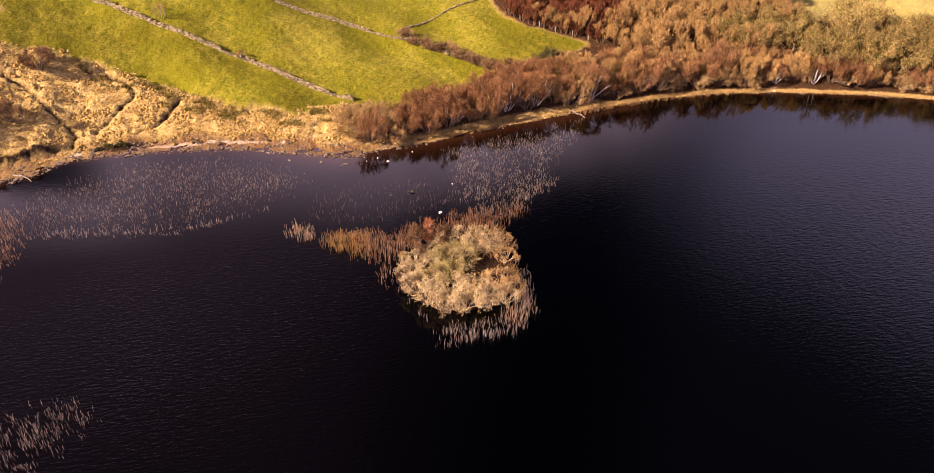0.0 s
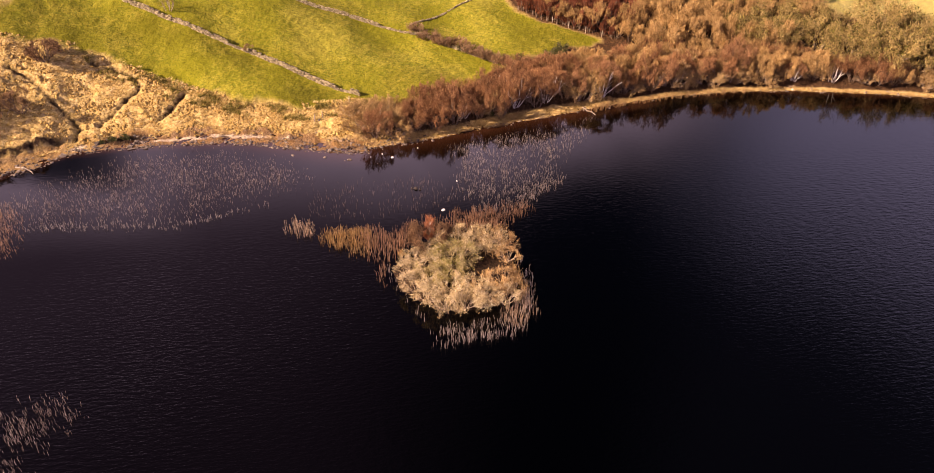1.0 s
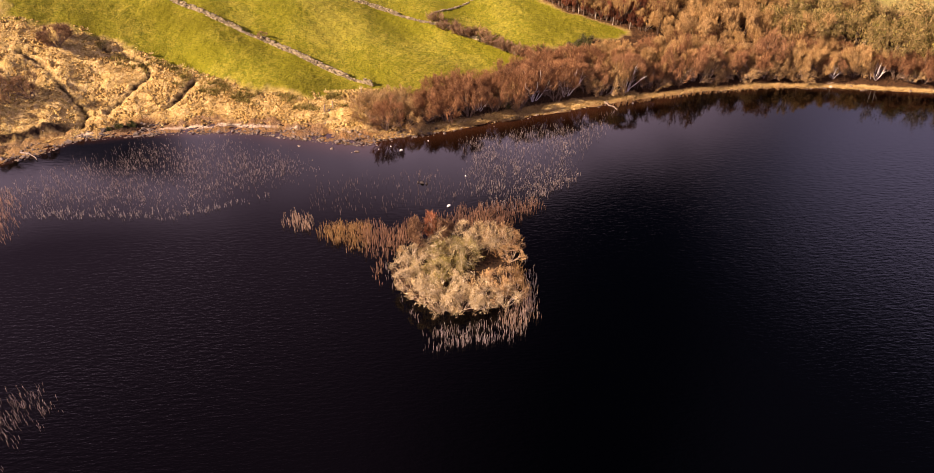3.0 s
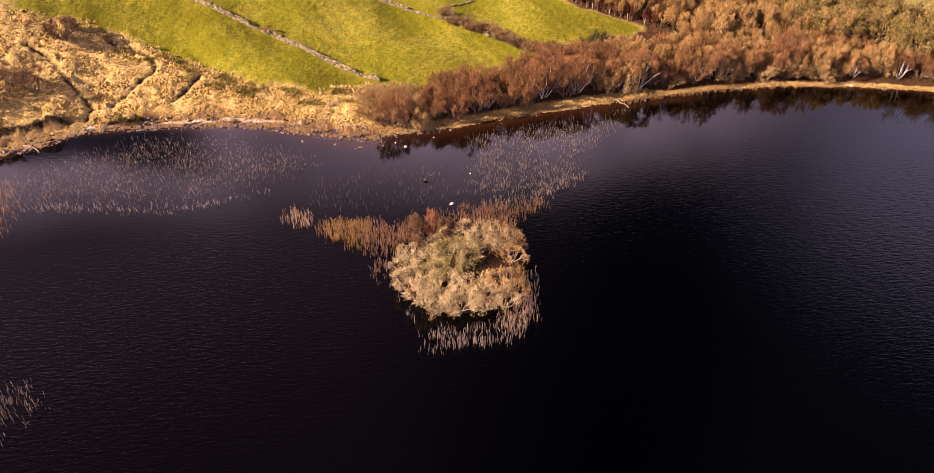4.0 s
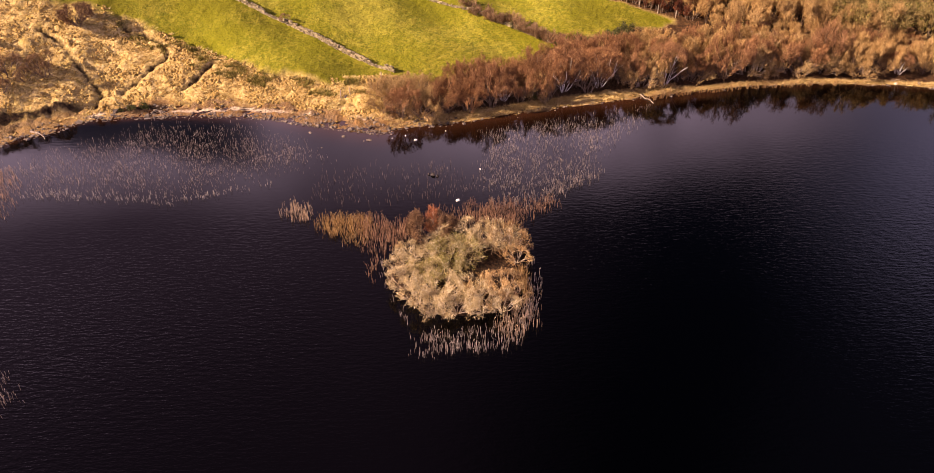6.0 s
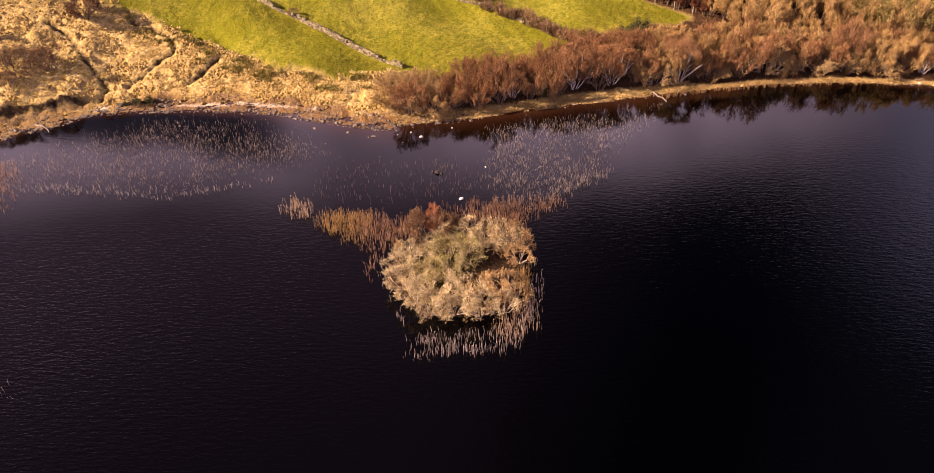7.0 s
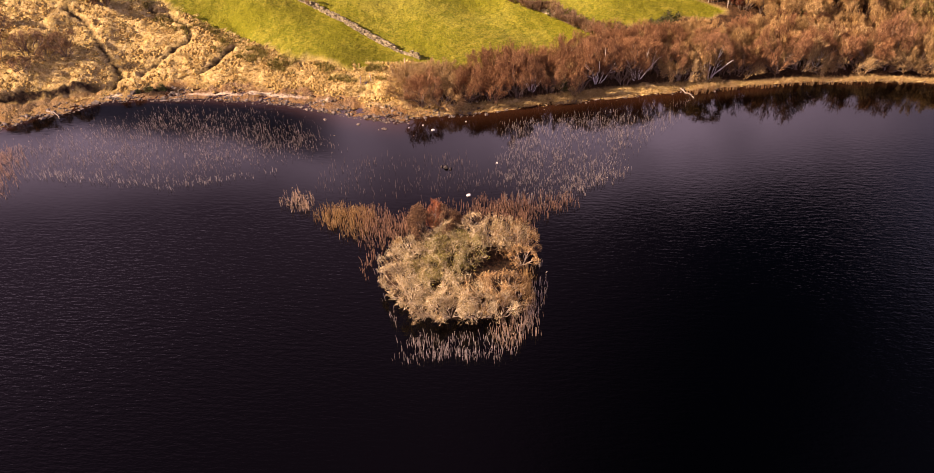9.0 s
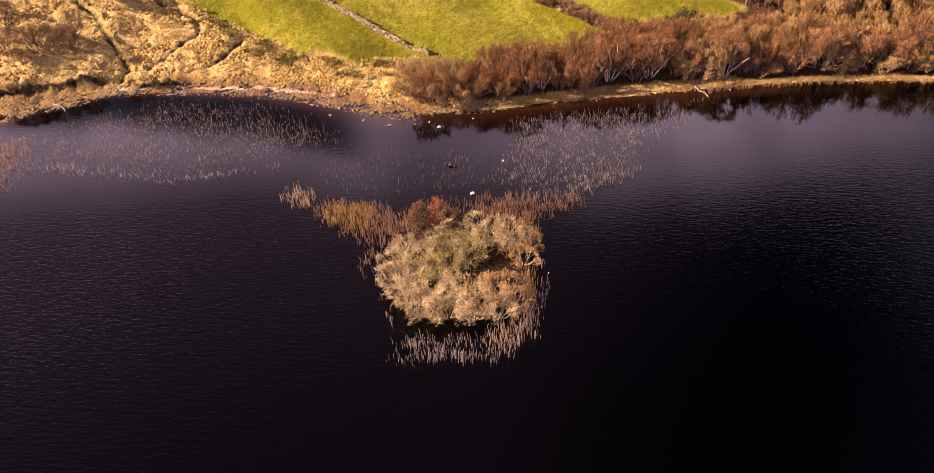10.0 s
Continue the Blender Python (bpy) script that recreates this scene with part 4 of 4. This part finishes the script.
# ---- the islet ----
def build_islet():
    poly = [(-4.3, -3.2), (-4.0, -6.2), (-2.2, -8.4), (-0.2, -10.2), (3.4, -10.6), (6.8, -10.2), (8.5, -8.6), (9.4, -5), (9.0, -0.8), (5.5, 1.2), (1.2, 1.1), (-2.0, -0.8)]
    xs, ys = np.arange(-7, 12.6, 0.35), np.arange(-15, 4, 0.35)
    def zf(X, Y):
        d = seg_dist(X, Y, poly + poly[:1])
        d = np.where(inside(X, Y, poly), d, -d)
        return np.clip(0.28 * d, -0.8, 0.75) + 0.07 * wobble(X, Y, 2.7) * (d > 0)
    me, X, Y = grid_mesh("islet_ground", xs, ys, zf)
    n = len(X)
    for name, v in (("green", 0.0), ("wood", 0.0), ("stony", 0.0), ("peat", 1.0), ("sand", 0.0)):
        me.attributes.new(name, "FLOAT", "POINT").data.foreach_set("value", np.full(n, v, dtype=np.float32))
    ob = new("islet_ground", finish(me, GROUND, True))
    return tagged(ob, "low muddy islet in the lake covered with scrub", "island", kind="structure")


build_islet()
ISLE = dict(levels=5, forks=3, spread=0.50, up=0.10, first=0.36, shrink=0.76, r0=0.040, thin=0.73, twig_r=0.0125, fan=1.2, rest=1)
isle_tan = [[make_tree("islet_shrub", "pale tan bare willow scrub with crooked silvery branches on the islet", "shrub", "islet scrub", BARK_ISLE, TW_ISLE,
                       seed=200 + i, dome=(2.35, 1.2, 1.6), stems=9, **ISLE), False] for i in range(3)]
isle_brown = [[make_tree("islet_shrub", "brown bare willow scrub with a round crown on the islet", "shrub", "islet scrub", BARK_ISLE, TW_ISLE_BROWN,
                         seed=210 + i, dome=(2.3, 1.1, 1.5), stems=9, **ISLE), False] for i in range(2)]
isle_green = [[make_tree("islet_shrub", "bare scrub overgrown with yellow-green ivy on the islet", "shrub", "islet scrub", BARK_ISLE, TW_ISLE, LEAF_ISLE, 2600, 0.05, 0.14, 0.35,
                         seed=220 + i, dome=(2.35, 1.2, 1.6), stems=8, **ISLE), False] for i in range(2)]
TAN = [(2.4, -0.5, 0.95), (4.5, 0.0, 0.98), (6.4, -0.2, 0.98), (5.5, -0.9, 0.8), (7.3, -0.2, 0.85), (-2.3, -2.9, 0.68), (0.7, -1.9, 0.85), (-1.2, -3.2, 0.8), (-2.6, -4.6, 0.75), (-2.3, -6.9, 0.75), (-1.0, -8.7, 0.8), (0.6, -10.2, 0.8),
       (2.7, -10.3, 0.9), (1.4, -8.5, 0.9), (3.6, -8.7, 0.95), (4.9, -10.3, 0.8), (-0.9, -6.6, 0.8), (6.9, -10.2, 0.65)]
BROWN = [(7.9, -1.2, 0.95), (8.6, -3.2, 0.62), (5.7, -8.7, 0.95), (7.2, -7.6, 0.85), (8.3, -8.8, 0.65)]
GREEN = [(-0.2, -4.6, 0.85), (1.6, -3.6, 0.95), (3.1, -2.7, 0.95), (1.2, -6.0, 0.85), (2.1, -5.2, 0.78)]
for kinds, spots_ in ((isle_tan, TAN), (isle_brown, BROWN), (isle_green, GREEN)):
    for i, (x, y, s) in enumerate(spots_):
        tree, used = kinds[i % len(kinds)]
        ob = tree if not used else copy_thing(tree, Matrix())
        kinds[i % len(kinds)][1] = True
        set_down(ob, x, y, rng.uniform(0, 6.28), s, 0.0, 0.35)
sap = make_tree("sapling", "slim birch sapling with a white stem and rust-red twigs", "tree", "", BARK_WHITE, TW_ROWAN,
                seed=230, tall=4.6, spread=0.85, stems=1, lean=0.08, counts=(24, 8, 10), twig=0.42, twig_r=0.009, trunk_r=0.06, up=0.3, lo=0.35, dome=(1.05, 2.9, 1.7))
set_down(sap, 0.0, 0.9, 0.5, 1.0, 0.0, 0.15)
low_red = make_tree("islet_bush", "low rust-brown bush at the islet edge", "shrub", "", BARK_BROWN, TW_ISLE_BROWN,
                    seed=231, tall=1.6, spread=1.2, stems=7, lean=0.8, counts=(6, 6, 8), twig=0.4, twig_r=0.012, trunk_r=0.03)
set_down(low_red, -3.3, -0.6, 0.5, 0.42, 0.0, 0.1)


# ---- rocks and driftwood ----
def boulder_mesh(seed, flat=0.6):
    bm = bmesh.new()
    bmesh.ops.create_icosphere(bm, subdivisions=2, radius=0.5)
    off = Vector((seed * 3.7, seed * 1.9, 0))
    for v in bm.verts:
        k = 1 + 0.45 * noise.noise(v.co * 1.7 + off) + 0.18 * noise.noise(v.co * 4.5 + off)
        v.co = Vector((v.co.x * k * 1.2, v.co.y * k, v.co.z * k * flat))
    me = bpy.data.meshes.new("boulder")
    bm.to_mesh(me)
    bm.free()
    return me


ROCKS = [finish(boulder_mesh(i, 0.55 + 0.06 * i), STONE_SHORE) for i in range(5)]
DARKS = [finish(boulder_mesh(15, 0.8), STONE_DARK), finish(boulder_mesh(16, 0.7), STONE_DARK)]
WHITES = [finish(boulder_mesh(9, 0.7), STONE_WHITE), finish(boulder_mesh(12, 0.6), STONE_WHITE)]


def boulder(x, y, size, mesh, label, z=None):
    ob = tagged(new("boulder", mesh), label, "rock", "shore boulders")
    zz = float(height(x, y)) if z is None else z
    ob.matrix_world = Matrix.LocRotScale((x, y, max(zz, -0.06)), Euler((0, 0, rng.uniform(0, 6.28))), (size * 0.66, size * rng.uniform(0.4, 0.7), size * rng.uniform(0.7, 1.1)))
    return ob


for x, y, s in [(2.85, 7.9, 0.62), (-2.3, 20.85, 0.5), (5.5, 14.2, 0.36), (-5.2, 21.3, 0.25), (63.4, 34.6, 0.7), (31.7, 31.5, 0.32), (-3.6, 21.9, 0.35), (1.4, 23.0, 0.25)]:
    boulder(x, y, s, WHITES[int(rng.integers(0, 2))], "pale boulder breaking the dark water", 0.02)
for x, y, s in [(0.0, 13.0, 0.8), (0.5, 12.8, 0.5), (-0.5, 13.2, 0.45)]:
    boulder(x, y, s, DARKS[int(rng.integers(0, 2))], "black wet rock standing out of the lake", 0.08)
for x, y, s in [(-15.6, 22.9, 0.8), (-13.7, 19.3, 0.4), (-11.3, 21.9, 0.8), (-8.0, 21.0, 0.9), (-8.7, 20.8, 0.4),
                (-10.5, 23.6, 0.9), (-9.6, 23.7, 0.8), (-18.3, 25.2, 0.9), (-17.6, 25.0, 0.7), (-14.8, 24.6, 0.8), (-6.2, 22.6, 0.6), (-5.4, 22.4, 0.5), (-7.1, 22.4, 0.5),
                (-19.4, 25.9, 0.8), (-21.3, 26.5, 0.6), (-24.0, 27.0, 0.6), (-12.6, 24.2, 0.6), (-3.4, 23.2, 0.5), (-2.0, 24.4, 0.6), (-4.4, 19.6, 0.25), (-2.9, 19.0, 0.25),
                (0.6, 24.6, 0.4), (-54.4, 20.3, 1.0), (-52.6, 22.2, 0.8), (-16.4, 26.2, 0.7), (-7.6, 24.9, 0.7), (66.5, 34.4, 0.7), (75, 32.4, 0.8), (80, 31.2, 0.7), (58, 34.9, 0.5)]:
    boulder(x, y, s, ROCKS[int(rng.integers(0, 5))], "grey weathered boulder at the water's edge")


def shore_stones():
    r = np.random.default_rng(77)
    n = 3000
    x = np.concatenate([r.uniform(-62, 4, n - 700), r.uniform(4, 90, 700)])
    d = np.abs(r.normal(size=n)) * 1.6 - 0.5
    d[n - 700:] = r.normal(size=700) * 0.3
    keep = wobble(x, d, 0.9, 1.0) > r.uniform(-1.1, 0.6, n)
    x, d = x[keep], d[keep]
    y = shore_y(x) + d
    z = np.maximum(height(x, y), -0.05)
    s = (r.gamma(2.0, 0.055, len(x)) + 0.05) * np.where(x > 4, 0.55, 0.9)
    tet = norm(np.array([[1, 0, -.4], [-.5, .87, -.4], [-.5, -.87, -.4], [.5, .5, .6], [-.6, .1, .7], [.2, -.6, .6]], float))
    fc = np.array([[0, 1, 3], [1, 4, 3], [1, 2, 4], [2, 5, 4], [2, 0, 5], [0, 3, 5], [3, 4, 5]])
    v = tet[None] * s[:, None, None] * r.uniform(0.6, 1.2, (len(x), 6, 3)) * [1.2, 1.0, 0.7]
    a = r.uniform(0, 6.28, len(x))
    c_, s_ = np.cos(a)[:, None], np.sin(a)[:, None]
    v = np.stack([v[..., 0] * c_ - v[..., 1] * s_ + x[:, None], v[..., 0] * s_ + v[..., 1] * c_ + y[:, None], v[..., 2] + z[:, None]], -1)
    f = fc[None] + (np.arange(len(x)) * 6)[:, None, None]
    ob = new("shore_stones", finish(mesh_of("shore_stones", (v.reshape(-1, 3), f.reshape(-1, 3))), STONE_SHORE))
    tagged(ob, "strewn grey and brown stones along the waterline", "stones", kind="stuff")


shore_stones()


def driftwood(x, y, length, turn, label, seed, z=None):
    r = np.random.default_rng(seed)
    n = 6
    t = np.linspace(0, 1, n)
    p = np.stack([t * length, 0.05 * length * np.sin(t * 2.5) * r.normal() + 0.06 * r.normal(size=n), 0.08 + 0.05 * r.normal(size=n)], -1)
    rad = 0.085 * (1 - 0.6 * t) * r.uniform(0.8, 1.25, n)
    pieces = [tubes(p[:-1], p[1:], rad[:-1], rad[1:], 7)]
    for k in (1, 2, 3, 4):
        d = norm(r.normal(size=3) + [0.3, 0, 0.8]) * length * 0.22
        pieces.append(tubes(p[k:k + 1], p[k:k + 1] + d, rad[k] * 0.5, 0.012, 4))
    ob = tagged(new("driftwood", finish(mesh_of("driftwood", *pieces), DRIFT)), label, "log", "driftwood")
    ob.matrix_world = pose(x, y, (float(height(x, y)) if z is None else z) - 0.03, 0, 0, turn)


driftwood(-37.4, 26.5, 2.6, 22, "bleached driftwood log lying at the waterline", 1, 0.0)
driftwood(27.6, 32.0, 2.8, -62, "fallen grey trunk sloping from the bank into the water", 2, 0.05)
driftwood(-50.6, 23.6, 3.2, -40, "bleached forked branch on dark wet mud", 3)
driftwood(62.6, 35.2, 1.8, 20, "bleached log on the narrow shore", 4)
driftwood(-26.0, 28.6, 2.2, 8, "grey weathered branch on the stony shore", 5)
driftwood(78.5, 32.2, 3.0, -15, "bleached log on the narrow shore", 6)


def fence_post(x, y, tall, lean):
    p = np.array([[0, 0, -0.4], [lean * 0.5, 0, tall * 0.5], [lean, 0.02, tall]])
    ob = tagged(new("fence_post", finish(mesh_of("fence_post", tubes(p[:-1], p[1:], 0.075, 0.065, 7), tubes(p[2:], p[2:] + [[0, 0, 0.02]], 0.065, 0.01, 7)), DRIFT)),
                "weathered grey wooden fence post on the bank", "fence post", "fence posts")
    ob.matrix_world = pose(x, y, float(height(x, y)), 0, 0, 0)


for x, y, t_, l_ in [(-12.5, 30.4, 1.2, 0.1), (-11.3, 31.2, 1.1, -0.08), (-7.4, 34.6, 1.1, 0.05), (36.4, 52.2, 1.2, 0.06), (34.0, 53.8, 1.2, -0.05), (31.4, 55.6, 1.2, 0.04), (28.9, 57.3, 1.2, 0.0)]:
    fence_post(x, y, t_, l_)
boulder(-11.8, 30.7, 0.8, ROCKS[1], "grey boulder between two fence posts on the bank")


# ---- rough grass ----
def tussocks(name, label, xy, mat, seed, tall=0.4, stalks=14, spread=0.16, width=0.028):
    r = np.random.default_rng(seed)
    xy = np.asarray(xy)
    n = len(xy)
    z = height(xy[:, 0], xy[:, 1])
    s = r.uniform(0.6, 1.4, n)
    c = np.repeat(np.stack([xy[:, 0], xy[:, 1], z - 0.06], -1), stalks, 0)
    sz = np.repeat(s, stalks)[:, None]
    lat = r.normal(size=(n * stalks, 2))
    foot = c + np.concatenate([lat * spread * 0.35, np.zeros((n * stalks, 1))], 1) * sz
    tip = c + np.concatenate([lat * spread * 1.3 + [0.06, 0.0], r.uniform(0.5, 1.1, (n * stalks, 1)) * tall], 1) * sz
    ob = new(name, finish(mesh_of(name, blades(r, foot, tip, 1.2 * width * sz[:, 0])), mat))
    tagged(ob, label, "grass", kind="stuff")


def rough_points(seed, n):
    r = np.random.default_rng(seed)
    x = r.uniform(-70, -5, n)
    low = np.interp(x, *zip(*FIELD_LOW))
    y = shore_y(x) + 1.6 + r.random(n) * (low + 1.5 - shore_y(x) - 1.6)
    g, w, st, pt, sd = cover(x, y)
    ok = (r.random(n) > st * 0.9) & (pt < 0.3) & (sd < 0.2)
    return np.stack([x[ok], y[ok]], -1)


tuft_xy = rough_points(1, 3600)
near_cut = np.min([seg_dist(tuft_xy[:, 0], tuft_xy[:, 1], line) for line in DITCHES], 0)
tuft_xy = tuft_xy[near_cut > 0.85]
tussocks("tussock_grass", "straw-coloured tussocks of winter grass on rough ground", tuft_xy, GRASS_STRAW, 2, 0.30, 34, 0.22, 0.018)


def mounds(name, label, xy, mat, seed):
    """Low rounded tussocks, each a lumpy dome."""
    r = np.random.default_rng(seed)
    n, k = len(xy), 8
    size = r.uniform(0.10, 0.25, n)[:, None]
    tall = size[:, 0] * r.uniform(0.5, 1.1, n)
    ang = np.arange(k) * 2 * np.pi / k + r.uniform(0, 6, (n, 1))
    z = height(xy[:, 0], xy[:, 1])
    rings = []
    for out, up in ((1.0, -0.25), (0.86, 0.55), (0.42, 0.95)):
        w = size * out * r.uniform(0.75, 1.25, (n, k))
        rings.append(np.stack([xy[:, :1] + w * np.cos(ang), xy[:, 1:] + w * np.sin(ang), z[:, None] + tall[:, None] * up * r.uniform(0.85, 1.15, (n, k))], -1))
    v = np.concatenate(rings, 1)
    i, j = np.arange(k), (np.arange(k) + 1) % k
    f = np.concatenate([np.stack([i + o, j + o, j + o + k, i + o + k], -1) for o in (0, k)])
    f = f[None] + (np.arange(n) * 3 * k)[:, None, None]
    cap = np.arange(k)[None] + 2 * k + (np.arange(n) * 3 * k)[:, None]
    me = bpy.data.meshes.new(name)
    me.from_pydata(v.reshape(-1, 3).tolist(), [], f.reshape(-1, 4).tolist() + cap.tolist())
    tagged(new(name, finish(me, mat, True)), label, "grass", kind="stuff")


hummock_xy = rough_points(12, 6500)
hummock_xy = hummock_xy[patchy(hummock_xy[:, 0], hummock_xy[:, 1], 0.35, 21) > -0.6]
hummock_xy = hummock_xy[np.min([seg_dist(hummock_xy[:, 0], hummock_xy[:, 1], line) for line in DITCHES], 0) > 0.75]
mounds("grass_hummocks", "rounded hummocks of straw-coloured winter grass", hummock_xy, HUMMOCK, 5)
pts_ = rough_points(3, 9000)
low_ = np.interp(pts_[:, 0], *zip(*FIELD_LOW))
near_edge = (np.abs(pts_[:, 1] - low_ + 0.8) < 1.6) & (pts_[:, 0] > -45) & (wobble(pts_[:, 0], pts_[:, 1], 1.1, 0.7) > 0.0)
tussocks("rush_clumps", "dark green rush clumps along the edge of the pasture", pts_[near_edge], GRASS_RUSH, 4, 0.5)
xs_ = np.random.default_rng(9).uniform(-6, 92, 4200)
ys_ = shore_y(xs_) + 0.3 + np.where(xs_ > 33, 0.65, 2.2) * np.random.default_rng(10).random(4200)
tussocks("bank_grass", "pale winter grass on the narrow bank below the wood", np.stack([xs_, ys_], -1), GRASS_BANK, 6, 0.26, 12, 0.22, 0.017)


# low dark stems added under the belt, standing in for shade at the tree feet
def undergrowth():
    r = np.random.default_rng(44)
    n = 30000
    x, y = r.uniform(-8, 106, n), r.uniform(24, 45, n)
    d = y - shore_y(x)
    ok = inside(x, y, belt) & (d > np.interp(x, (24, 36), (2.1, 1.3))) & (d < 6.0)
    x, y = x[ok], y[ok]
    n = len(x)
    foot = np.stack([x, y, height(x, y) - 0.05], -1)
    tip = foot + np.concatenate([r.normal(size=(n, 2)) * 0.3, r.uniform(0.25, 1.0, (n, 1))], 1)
    ob = new("undergrowth", finish(mesh_of("undergrowth", spikes(foot, tip, r.uniform(0.012, 0.035, n))), FOOT_SHADE))
    tagged(ob, "dark stems added under the shore trees to stand in for shade", "undergrowth", kind="stuff")


undergrowth()
